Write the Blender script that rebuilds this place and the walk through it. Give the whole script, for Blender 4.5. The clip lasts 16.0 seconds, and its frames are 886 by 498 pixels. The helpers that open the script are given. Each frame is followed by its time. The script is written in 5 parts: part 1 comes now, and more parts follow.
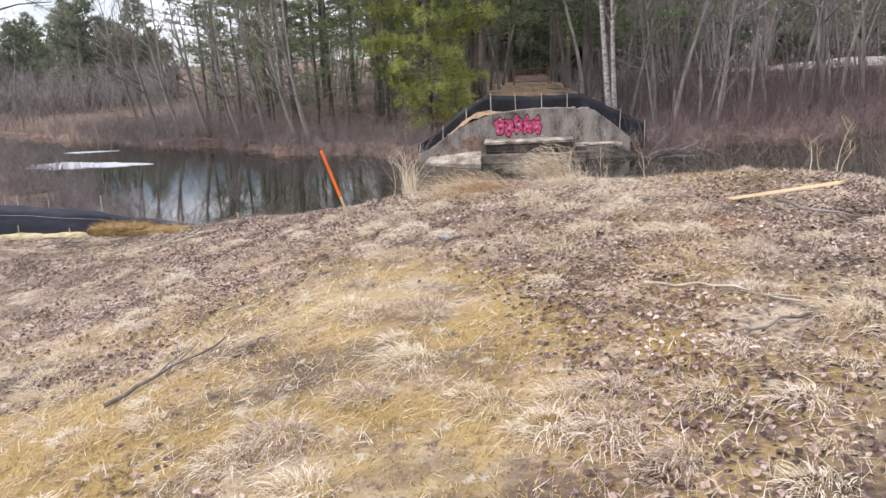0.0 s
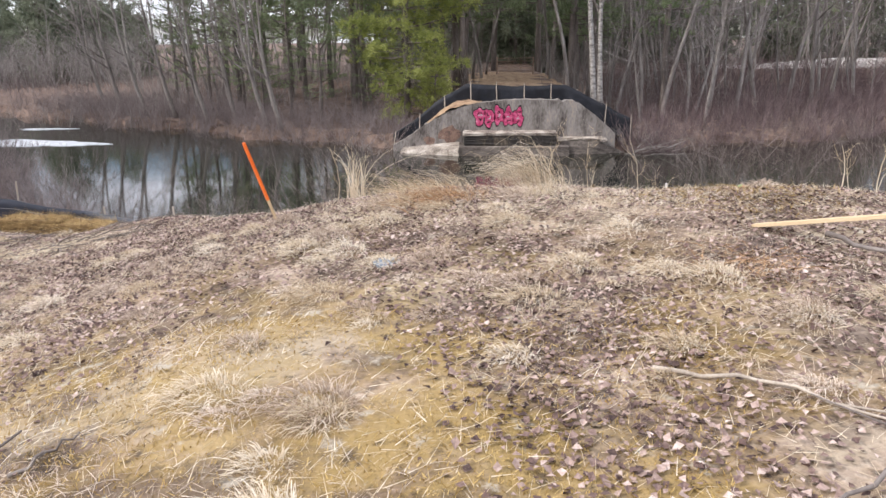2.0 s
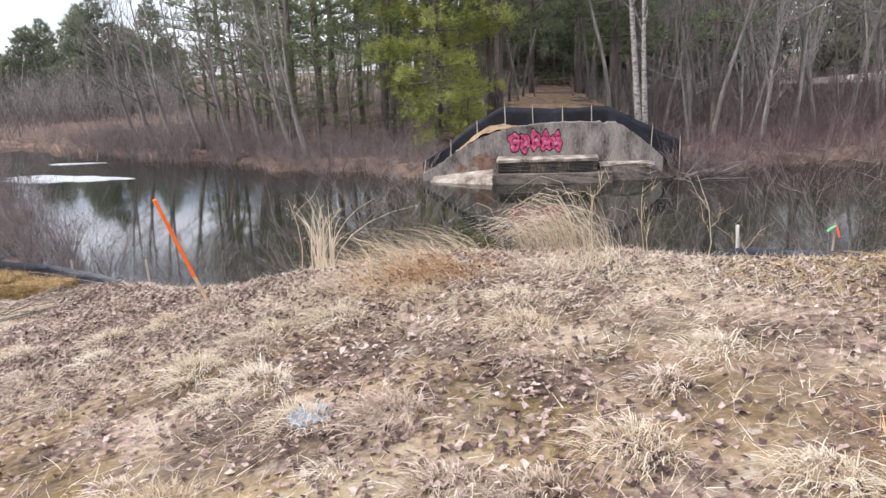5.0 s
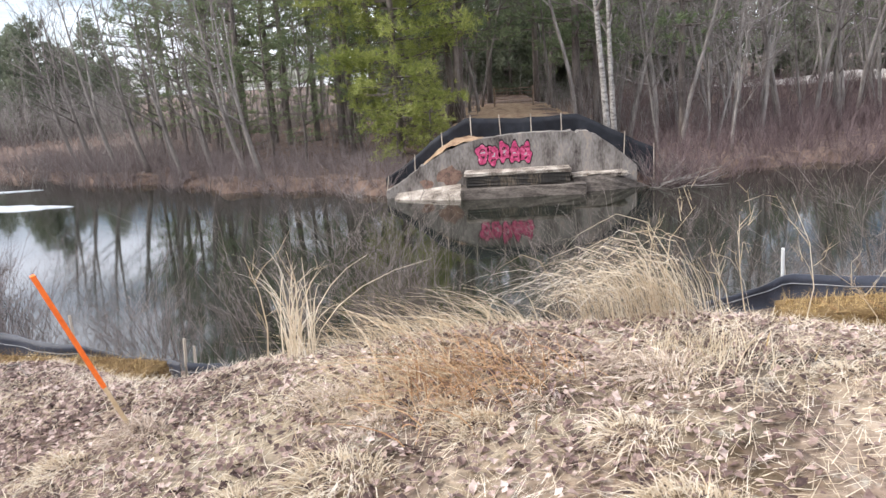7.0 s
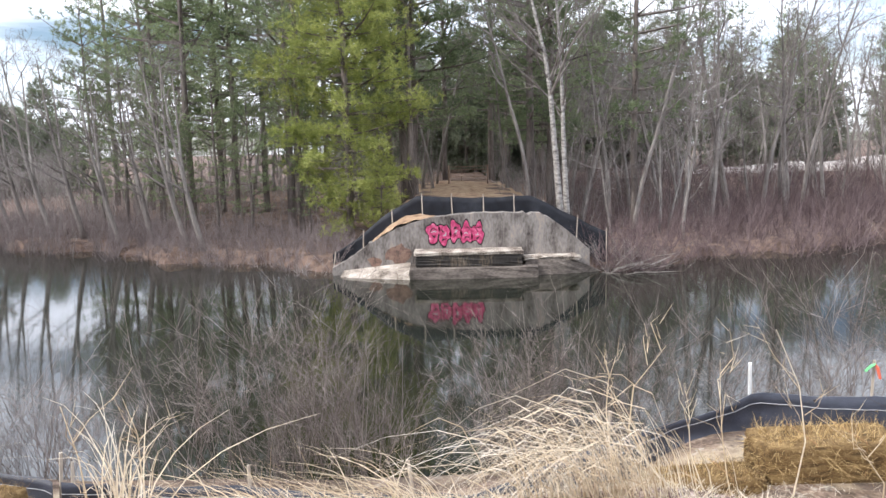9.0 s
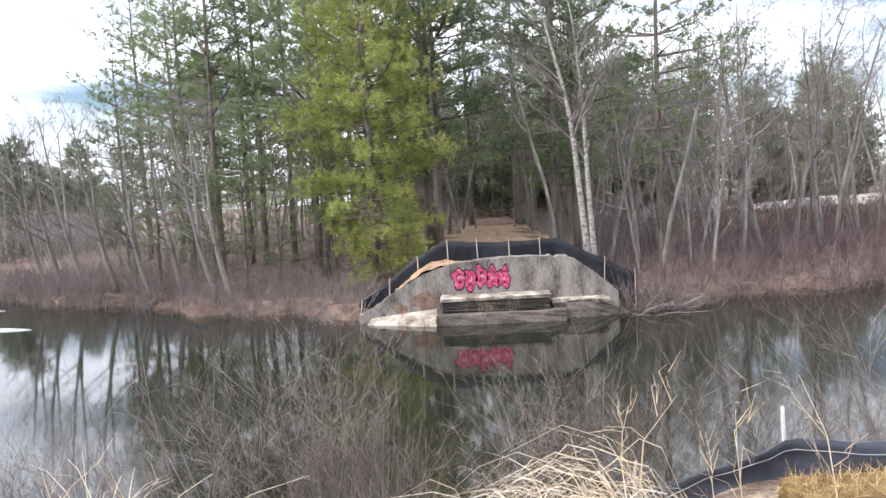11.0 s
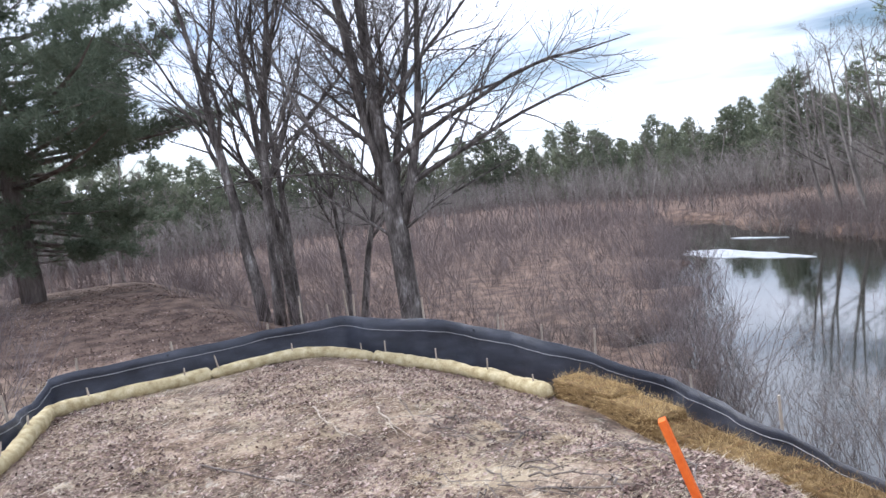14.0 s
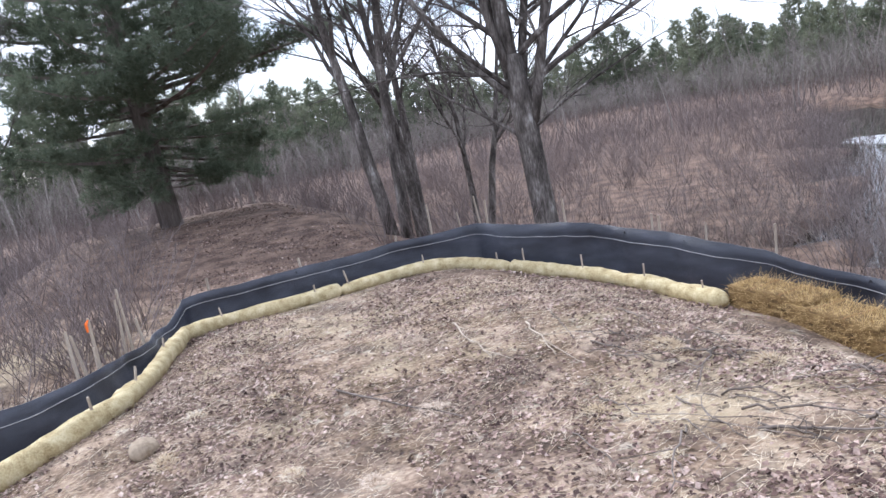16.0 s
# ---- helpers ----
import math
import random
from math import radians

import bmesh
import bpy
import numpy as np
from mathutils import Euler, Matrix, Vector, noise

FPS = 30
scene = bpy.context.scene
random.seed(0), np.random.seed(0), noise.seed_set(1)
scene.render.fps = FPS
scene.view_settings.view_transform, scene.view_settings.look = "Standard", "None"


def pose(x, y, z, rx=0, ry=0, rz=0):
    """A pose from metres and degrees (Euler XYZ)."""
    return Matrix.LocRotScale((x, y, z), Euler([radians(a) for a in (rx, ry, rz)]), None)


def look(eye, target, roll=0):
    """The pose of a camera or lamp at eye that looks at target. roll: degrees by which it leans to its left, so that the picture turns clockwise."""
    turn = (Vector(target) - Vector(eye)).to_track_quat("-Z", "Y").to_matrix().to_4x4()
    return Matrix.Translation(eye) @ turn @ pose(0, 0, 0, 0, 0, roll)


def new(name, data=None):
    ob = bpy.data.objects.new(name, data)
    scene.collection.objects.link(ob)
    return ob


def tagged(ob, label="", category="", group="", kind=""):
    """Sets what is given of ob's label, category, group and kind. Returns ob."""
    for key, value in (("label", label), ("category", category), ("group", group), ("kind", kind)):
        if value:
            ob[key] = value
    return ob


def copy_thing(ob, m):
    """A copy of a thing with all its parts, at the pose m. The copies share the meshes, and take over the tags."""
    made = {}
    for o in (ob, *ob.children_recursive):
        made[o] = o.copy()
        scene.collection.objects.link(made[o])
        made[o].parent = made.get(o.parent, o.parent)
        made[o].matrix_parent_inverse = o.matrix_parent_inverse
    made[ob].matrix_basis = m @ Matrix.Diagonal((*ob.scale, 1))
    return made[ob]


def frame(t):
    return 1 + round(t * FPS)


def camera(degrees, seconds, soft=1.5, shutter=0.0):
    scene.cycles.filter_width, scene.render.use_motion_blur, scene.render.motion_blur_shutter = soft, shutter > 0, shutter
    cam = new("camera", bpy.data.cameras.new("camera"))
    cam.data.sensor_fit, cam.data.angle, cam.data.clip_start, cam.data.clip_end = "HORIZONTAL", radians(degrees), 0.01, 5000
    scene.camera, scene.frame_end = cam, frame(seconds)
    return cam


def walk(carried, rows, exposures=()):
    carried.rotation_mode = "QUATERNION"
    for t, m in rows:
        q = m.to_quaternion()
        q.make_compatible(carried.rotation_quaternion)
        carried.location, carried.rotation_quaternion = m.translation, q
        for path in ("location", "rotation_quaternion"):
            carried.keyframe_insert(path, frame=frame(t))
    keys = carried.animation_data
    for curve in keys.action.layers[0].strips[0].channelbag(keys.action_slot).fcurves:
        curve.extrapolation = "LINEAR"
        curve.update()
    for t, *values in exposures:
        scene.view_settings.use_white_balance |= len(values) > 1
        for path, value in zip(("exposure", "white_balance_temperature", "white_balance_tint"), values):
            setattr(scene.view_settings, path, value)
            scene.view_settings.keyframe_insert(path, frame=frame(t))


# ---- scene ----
cam = camera(63.0, 16.0)
PATH = [
    (0, (0.583, 0.995, 5.392), (0.399, 2.917, 4.868), -2.7),
    (0.5, (0.632, 1.404, 5.38), (0.466, 3.321, 4.835), -1.5),
    (1, (0.618, 1.871, 5.292), (0.476, 3.786, 4.732), -0.8),
    (1.5, (0.672, 2.367, 5.261), (0.546, 4.28, 4.691), -0.5),
    (2, (0.757, 2.853, 5.25), (0.628, 4.77, 4.693), -0.6),
    (2.5, (0.85, 3.34, 5.235), (0.781, 5.27, 4.717), -0.9),
    (3, (1.024, 3.787, 5.213), (1.03, 5.726, 4.722), -0.4),
    (3.5, (1.115, 4.131, 5.21), (1.215, 6.072, 4.739), 0.9),
    (4, (1.135, 4.491, 5.198), (1.322, 6.433, 4.756), 0.8),
    (4.5, (1.105, 4.924, 5.146), (1.039, 6.869, 4.686), -0.7),
    (4.7, (1.066, 5.075, 5.131), (0.844, 7.004, 4.654), -1.5),
    (6.8, (0.36, 7.065, 5.04), (0.097, 8.979, 4.524), -4.3),
    (7, (0.34, 7.2, 5.026), (0.211, 9.141, 4.56), -3.7),
    (7.5, (0.372, 7.47, 5.104), (0.47, 9.429, 4.712), -2.9),
    (8, (0.416, 7.745, 5.106), (0.522, 9.712, 4.76), -2.0),
    (8.5, (0.416, 8.122, 5.074), (0.462, 10.097, 4.764), -1.8),
    (9, (0.555, 8.327, 5.126), (0.559, 10.308, 4.851), -1.3),
    (11.3, (0.735, 8.475, 5.125), (0.654, 10.468, 4.984), -3.1),
    (11.5, (0.672, 8.487, 5.136), (0.552, 10.479, 4.996), -1.5),
    (12, (0.97, 8.397, 5.146), (0.626, 10.363, 5.015), -3.7),
    (12.5, (0.902, 8.352, 5.197), (0.123, 10.188, 5.043), -5.4),
    (12.7, (0.664, 8.372, 5.161), (-0.352, 10.083, 4.961), -6.3),
    (13, (0.369, 8.475, 5.084), (-0.945, 9.969, 4.879), -6.9),
    (13.5, (0.095, 8.546, 5.094), (-1.38, 9.895, 5.025), -6.2),
    (14, (-0.212, 8.683, 5.056), (-1.913, 9.723, 4.894), -6.6),
    (14.5, (-0.557, 8.626, 4.981), (-2.407, 9.343, 4.733), -7.5),
    (15, (-0.795, 8.759, 4.936), (-2.698, 9.299, 4.642), -8.5),
    (15.5, (-1.017, 8.904, 4.873), (-2.891, 9.526, 4.553), -7.6),
    (16, (-1.477, 8.986, 4.794), (-3.315, 9.692, 4.442), -10.7),
]
walk(cam, [(t, look(eye, target, roll)) for t, eye, target, roll in PATH],
     exposures=[(0.0, -0.10, 6250, 14), (4.7, -0.05, 6200, 14), (7.0, 0.10, 6150, 12), (9.0, 0.25, 6100, 12), (12.2, 0.38, 6120, 12), (13.4, -0.08, 5800, 13), (16.0, 0.02, 5750, 13)])

# world, sun, exposure
SUN_AZ, SUN_EL = radians(250), radians(40)   # azimuth clockwise from +y
world = bpy.data.worlds.new("world")
scene.world = world
world.use_nodes = True
wn, wl = world.node_tree.nodes, world.node_tree.links
wn.clear()
w_out, w_bg = wn.new("ShaderNodeOutputWorld"), wn.new("ShaderNodeBackground")
w_sky, w_tc, w_map = wn.new("ShaderNodeTexSky"), wn.new("ShaderNodeTexCoord"), wn.new("ShaderNodeMapping")
w_noise, w_ramp, w_mix = wn.new("ShaderNodeTexNoise"), wn.new("ShaderNodeValToRGB"), wn.new("ShaderNodeMix")
w_sky.sky_type, w_sky.sun_disc = "NISHITA", False
w_sky.sun_elevation, w_sky.sun_rotation = SUN_EL, SUN_AZ
w_map.inputs["Scale"].default_value = (1.3, 1.3, 9.0)
w_noise.inputs["Scale"].default_value, w_noise.inputs["Detail"].default_value = 1.5, 7
w_ramp.color_ramp.elements[0].position, w_ramp.color_ramp.elements[1].position = 0.40, 0.60
w_mix.data_type = "RGBA"
w_mix.inputs[7].default_value = (15.0, 15.3, 16.2, 1)   # thin bright cloud
wl.new(w_tc.outputs["Generated"], w_map.inputs["Vector"])
wl.new(w_map.outputs["Vector"], w_noise.inputs["Vector"])
w_sep, w_lift = wn.new("ShaderNodeSeparateXYZ"), wn.new("ShaderNodeMath")    # cloud closes overhead, streaks low down
w_lift.operation = "MULTIPLY_ADD"
w_lift.inputs[1].default_value = 0.30
wl.new(w_tc.outputs["Generated"], w_sep.inputs["Vector"])
wl.new(w_sep.outputs["Z"], w_lift.inputs[0])
wl.new(w_noise.outputs["Fac"], w_lift.inputs[2])
wl.new(w_lift.outputs[0], w_ramp.inputs["Fac"])
wl.new(w_ramp.outputs["Color"], w_mix.inputs[0])
wl.new(w_sky.outputs["Color"], w_mix.inputs[6])
wl.new(w_mix.outputs[2], w_bg.inputs["Color"])
w_bg.inputs["Strength"].default_value = 0.12
wl.new(w_bg.outputs["Background"], w_out.inputs["Surface"])

sun = new("sun", bpy.data.lights.new("sun", "SUN"))
sun.data.energy, sun.data.angle, sun.data.color = 3.4, radians(1.5), (1.0, 0.94, 0.85)
sun_way = Vector((math.sin(SUN_AZ) * math.cos(SUN_EL), math.cos(SUN_AZ) * math.cos(SUN_EL), math.sin(SUN_EL)))
sun.matrix_world = look(sun_way * 60, (0, 0, 0))

# ---- materials ----


def lin(c):
    return (*c, 1.0)


def material(name, stops, scale=4.0, rough=0.85, bump=0.3, fine=60.0, metal=0.0, spec=0.3, vary=0.0, detail=8, stretch=(1, 1, 1), extra=None, dist=0.02):
    """A surface of several colours mixed by coarse and fine noise, with relief and some change from piece to piece."""
    m = bpy.data.materials.new(name)
    m.use_nodes = True
    n, k = m.node_tree.nodes, m.node_tree.links
    b = n["Principled BSDF"]
    tc, mp = n.new("ShaderNodeTexCoord"), n.new("ShaderNodeMapping")
    k.new(tc.outputs["Object"], mp.inputs["Vector"])
    mp.inputs["Scale"].default_value = stretch
    coarse, grain = n.new("ShaderNodeTexNoise"), n.new("ShaderNodeTexNoise")
    coarse.inputs["Scale"].default_value, coarse.inputs["Detail"].default_value = scale, detail
    grain.inputs["Scale"].default_value, grain.inputs["Detail"].default_value = fine, 5
    for t in (coarse, grain):
        k.new(mp.outputs["Vector"], t.inputs["Vector"])
    both = n.new("ShaderNodeMath")
    both.operation = "MULTIPLY_ADD"
    k.new(grain.outputs["Fac"], both.inputs[0])
    both.inputs[1].default_value = 0.55
    shift = n.new("ShaderNodeMath")
    shift.operation = "SUBTRACT"
    k.new(coarse.outputs["Fac"], shift.inputs[0])
    shift.inputs[1].default_value = 0.275
    k.new(shift.outputs[0], both.inputs[2])
    last = both.outputs[0]
    if vary:
        info, isl = n.new("ShaderNodeObjectInfo"), n.new("ShaderNodeNewGeometry")
        add = n.new("ShaderNodeMath")
        add.operation = "ADD"
        k.new(info.outputs["Random"], add.inputs[0])
        k.new(isl.outputs["Random Per Island"], add.inputs[1])
        off = n.new("ShaderNodeMath")
        off.operation = "SUBTRACT"
        k.new(add.outputs[0], off.inputs[0])
        off.inputs[1].default_value = 1.0
        va = n.new("ShaderNodeMath")
        va.operation = "MULTIPLY_ADD"
        k.new(off.outputs[0], va.inputs[0])
        va.inputs[1].default_value = vary
        k.new(last, va.inputs[2])
        last = va.outputs[0]
    ramp = n.new("ShaderNodeValToRGB")
    els = ramp.color_ramp.elements
    while len(els) < len(stops):
        els.new(0.5)
    for e, (p, c) in zip(els, stops):
        e.position, e.color = p, lin(c)
    k.new(last, ramp.inputs["Fac"])
    k.new(ramp.outputs["Color"], b.inputs["Base Color"])
    b.inputs["Roughness"].default_value, b.inputs["Metallic"].default_value = rough, metal
    b.inputs["Specular IOR Level"].default_value = spec
    if bump:
        bp = n.new("ShaderNodeBump")
        bp.inputs["Strength"].default_value, bp.inputs["Distance"].default_value = bump, dist
        k.new(both.outputs[0], bp.inputs["Height"])
        k.new(bp.outputs["Normal"], b.inputs["Normal"])
    if extra:
        extra(m, n, k, b, ramp, tc)
    return m


def translucent(amount):
    def go(m, n, k, b, ramp, tc):
        tr, mx = n.new("ShaderNodeBsdfTranslucent"), n.new("ShaderNodeMixShader")
        k.new(ramp.outputs["Color"], tr.inputs["Color"])
        mx.inputs["Fac"].default_value = amount
        k.new(b.outputs[0], mx.inputs[1])
        k.new(tr.outputs[0], mx.inputs[2])
        k.new(mx.outputs[0], n["Material Output"].inputs["Surface"])
    return go


def woven_sheen(m, n, k, b, ramp, tc):
    """Dusty woven cloth that greys at a slant."""
    b.inputs["Sheen Weight"].default_value, b.inputs["Sheen Roughness"].default_value = 0.18, 0.4
    b.inputs["Sheen Tint"].default_value = (0.75, 0.8, 0.9, 1)


def moss_and_pit_shade(m, n, k, b, ramp, tc):
    """Yellow moss and pale thatch in wide patches over the soil, with painted pit shade."""
    old = ramp.outputs["Color"]
    # the last, smallest patches colour in the shade of pits in the soil
    for i, (col, scale, lo, hi, seed) in enumerate((((0.40, 0.33, 0.23), 0.55, 0.50, 0.60, 3.0), ((0.31, 0.215, 0.075), 1.1, 0.40, 0.55, 11.0),
                                                    ((0.11, 0.08, 0.065), 1.1, 0.50, 0.62, 23.0), ((0.42, 0.38, 0.31), 5.0, 0.58, 0.66, 31.0), ((0.05, 0.036, 0.028), 8.0, 0.55, 0.66, 47.0))):
        mp, tx, rp, mx = n.new("ShaderNodeMapping"), n.new("ShaderNodeTexNoise"), n.new("ShaderNodeValToRGB"), n.new("ShaderNodeMix")
        mp.inputs["Location"].default_value = (seed, seed * 0.7, 0)
        tx.inputs["Scale"].default_value, tx.inputs["Detail"].default_value, tx.inputs["Roughness"].default_value = scale, 9, 0.68
        k.new(tc.outputs["Object"], mp.inputs["Vector"])
        k.new(mp.outputs["Vector"], tx.inputs["Vector"])
        k.new(tx.outputs["Fac"], rp.inputs["Fac"])
        rp.color_ramp.elements[0].position, rp.color_ramp.elements[1].position = lo, hi
        rp.color_ramp.elements[1].color = (0.8, 0.8, 0.8, 1)
        mx.data_type = "RGBA"
        fac = rp.outputs["Color"]
        if i == 1:                                    # moss keeps to the middle of the old bed
            ds, rr, mu = n.new("ShaderNodeVectorMath"), n.new("ShaderNodeMapRange"), n.new("ShaderNodeMath")
            ds.operation, mu.operation = "DISTANCE", "MULTIPLY"
            ds.inputs[1].default_value = (-0.6, 4.4, 3.5)
            k.new(tc.outputs["Object"], ds.inputs[0])
            k.new(ds.outputs["Value"], rr.inputs["Value"])
            rr.inputs["From Min"].default_value, rr.inputs["From Max"].default_value = 2.2, 5.5
            rr.inputs["To Min"].default_value, rr.inputs["To Max"].default_value = 1.0, 0.12
            k.new(fac, mu.inputs[0])
            k.new(rr.outputs["Result"], mu.inputs[1])
            fac = mu.outputs[0]
        k.new(fac, mx.inputs[0])
        k.new(old, mx.inputs[6])
        mx.inputs[7].default_value = lin(col)
        old = mx.outputs[2]
    # leaf litter and peat away from the clearing
    dx, near, rp, mx = n.new("ShaderNodeMath"), n.new("ShaderNodeVectorMath"), n.new("ShaderNodeValToRGB"), n.new("ShaderNodeMix")
    near.operation = "DISTANCE"
    near.inputs[1].default_value = (-2, 3, 2)
    k.new(tc.outputs["Object"], near.inputs[0])
    dx.operation = "MULTIPLY"
    dx.inputs[1].default_value = 0.025
    k.new(near.outputs["Value"], dx.inputs[0])
    k.new(dx.outputs[0], rp.inputs["Fac"])
    rp.color_ramp.elements[0].position, rp.color_ramp.elements[1].position = 0.34, 0.42
    mx.data_type = "RGBA"
    k.new(rp.outputs["Color"], mx.inputs[0])
    k.new(old, mx.inputs[6])
    litter = n.new("ShaderNodeValToRGB")
    for e, (p, c) in zip(litter.color_ramp.elements, ((0.35, (0.07, 0.045, 0.035)), (0.7, (0.24, 0.165, 0.125)))):
        e.position, e.color = p, lin(c)
    k.new(ramp.inputs["Fac"].links[0].from_socket, litter.inputs["Fac"])
    k.new(litter.outputs["Color"], mx.inputs[7])
    k.new(mx.outputs[2], b.inputs["Base Color"])


M_ground = material("leaf_strewn_soil", [(0.30, (0.04, 0.027, 0.02)), (0.44, (0.14, 0.097, 0.072)), (0.56, (0.27, 0.198, 0.15)), (0.72, (0.46, 0.37, 0.29))], 1.7, 0.95, 1.0, 22, extra=moss_and_pit_shade, dist=0.05)
M_concrete = material("old_concrete", [(0.26, (0.055, 0.045, 0.04)), (0.42, (0.155, 0.135, 0.12)), (0.6, (0.255, 0.23, 0.208)), (0.76, (0.34, 0.275, 0.22))], 1.3, 0.92, 0.7, 9, stretch=(1.4, 1, 0.55))
# concrete tops in the sun: the brightness is put into the base colour
M_sunlit_stone = material("pale_sunlit_footing", [(0.33, (0.09, 0.07, 0.055)), (0.48, (0.29, 0.245, 0.20)), (0.68, (0.56, 0.50, 0.43))], 1.5, 0.9, 0.6, 20)
M_wet_stone = material("wet_black_stained_concrete", [(0.3, (0.015, 0.013, 0.011)), (0.55, (0.035, 0.03, 0.025)), (0.68, (0.11, 0.085, 0.06)), (0.8, (0.26, 0.22, 0.17))], 1.1, 0.6, 0.6, 14, stretch=(1, 1, 0.3))
M_footing = material("brown_damp_concrete", [(0.28, (0.04, 0.033, 0.027)), (0.48, (0.115, 0.095, 0.08)), (0.68, (0.22, 0.185, 0.155))], 1.4, 0.85, 0.7, 12, stretch=(0.6, 1, 1.6))
M_plastic = material("white_plastic_pipe", [(0.3, (0.55, 0.55, 0.55)), (0.7, (0.7, 0.7, 0.68))], 20, 0.6, 0.1)
M_rust = material("rust_stained_concrete", [(0.3, (0.09, 0.065, 0.055)), (0.5, (0.20, 0.125, 0.095)), (0.75, (0.27, 0.18, 0.135))], 3.5, 0.9, 0.5, 16)
M_sand = material("sandy_fill", [(0.28, (0.16, 0.10, 0.065)), (0.5, (0.33, 0.22, 0.135)), (0.75, (0.44, 0.33, 0.22))], 2.4, 0.95, 0.6, 25)
M_fabric = material("black_geotextile", [(0.3, (0.018, 0.021, 0.032)), (0.55, (0.035, 0.039, 0.056)), (0.8, (0.065, 0.072, 0.095))], 2.0, 0.42, 0.35, 90, spec=0.5, stretch=(1, 1, 3), extra=woven_sheen)
# deeper black than the near fence's fabric, for the far fence
M_farfabric = material("deep_black_geotextile", [(0.3, (0.008, 0.008, 0.011)), (0.55, (0.014, 0.015, 0.02)), (0.8, (0.028, 0.03, 0.038))], 2.0, 0.6, 0.4, 60, spec=0.3)
M_cord = material("white_seam_cord", [(0.3, (0.28, 0.28, 0.29)), (0.7, (0.45, 0.45, 0.45))], 20, 0.8, 0.1)
M_stake = material("grey_weathered_stake", [(0.3, (0.30, 0.25, 0.20)), (0.7, (0.52, 0.45, 0.37))], 6, 0.85, 0.4, 80, stretch=(1, 1, 0.2))
M_lumber = material("pale_new_lumber", [(0.3, (0.52, 0.38, 0.22)), (0.7, (0.68, 0.53, 0.34))], 3, 0.75, 0.3, 60, stretch=(0.2, 3, 3))
M_orange = material("orange_marking_paint", [(0.3, (0.72, 0.12, 0.015)), (0.7, (0.90, 0.20, 0.03))], 7, 0.6, 0.3, 60)
M_straw = material("golden_straw", [(0.2, (0.10, 0.06, 0.022)), (0.5, (0.30, 0.19, 0.08)), (0.8, (0.60, 0.44, 0.21))], 8, 0.9, 0.6, 70, vary=0.9)
M_packed = material("packed_brown_straw", [(0.25, (0.06, 0.036, 0.014)), (0.5, (0.19, 0.12, 0.05)), (0.8, (0.36, 0.25, 0.11))], 14, 0.95, 1.0, 120, stretch=(0.4, 1, 1.6), dist=0.03)
M_tube = material("netted_straw_wattle", [(0.25, (0.26, 0.20, 0.10)), (0.45, (0.42, 0.345, 0.19)), (0.75, (0.60, 0.53, 0.34))], 7, 0.85, 0.8, 50)
M_bark = material("grey_bark", [(0.25, (0.10, 0.085, 0.08)), (0.5, (0.22, 0.195, 0.175)), (0.8, (0.37, 0.345, 0.315))], 3, 0.9, 0.9, 25, stretch=(1, 1, 0.25), vary=0.12)
M_maplebark = material("dark_furrowed_maple_bark", [(0.28, (0.032, 0.027, 0.024)), (0.48, (0.092, 0.08, 0.072)), (0.63, (0.18, 0.16, 0.147)), (0.78, (0.40, 0.385, 0.365))], 5, 0.92, 1.0, 26, stretch=(1, 1, 0.3))
M_darkbark = material("dark_pine_bark", [(0.25, (0.065, 0.053, 0.047)), (0.5, (0.155, 0.13, 0.115)), (0.8, (0.29, 0.25, 0.22))], 3, 0.92, 1.0, 20, stretch=(1, 1, 0.2), vary=0.1)
M_palebark = material("pale_birch_bark", [(0.3, (0.09, 0.08, 0.075)), (0.48, (0.26, 0.24, 0.22)), (0.75, (0.42, 0.40, 0.37))], 5, 0.85, 0.5, 22, stretch=(1, 1, 1.8))
M_twig = material("grey_brown_twigs", [(0.25, (0.11, 0.094, 0.085)), (0.5, (0.21, 0.185, 0.17)), (0.8, (0.36, 0.33, 0.305))], 3, 0.9, 0, vary=0.3)
M_shoretwig = material("brown_grey_shore_twigs", [(0.25, (0.07, 0.055, 0.048)), (0.5, (0.155, 0.125, 0.11)), (0.8, (0.31, 0.265, 0.24))], 1.5, 0.9, 0, vary=0.4)
M_redtwig = material("reddish_twigs", [(0.25, (0.075, 0.06, 0.058)), (0.5, (0.155, 0.124, 0.118)), (0.8, (0.28, 0.235, 0.225))], 2, 0.9, 0, vary=0.3)
M_scrub = material("dark_scrub_twigs", [(0.25, (0.055, 0.036, 0.038)), (0.5, (0.12, 0.085, 0.085)), (0.8, (0.22, 0.165, 0.16))], 1.2, 0.9, 0, vary=0.35)
M_pine = material("dark_pine_needles", [(0.2, (0.12, 0.155, 0.08)), (0.5, (0.215, 0.265, 0.14)), (0.8, (0.33, 0.375, 0.215))], 0.6, 0.7, 0, vary=0.4, extra=translucent(0.5))
M_brightpine = material("yellow_green_pine_needles", [(0.2, (0.24, 0.28, 0.08)), (0.5, (0.42, 0.45, 0.14)), (0.8, (0.62, 0.63, 0.27))], 0.6, 0.7, 0, vary=0.45, extra=translucent(0.5))
# needles of the backlit pine: the shade is put into this darker colour
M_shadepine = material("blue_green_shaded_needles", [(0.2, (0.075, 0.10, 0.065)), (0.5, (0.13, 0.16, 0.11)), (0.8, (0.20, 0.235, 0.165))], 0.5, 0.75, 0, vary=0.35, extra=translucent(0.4))
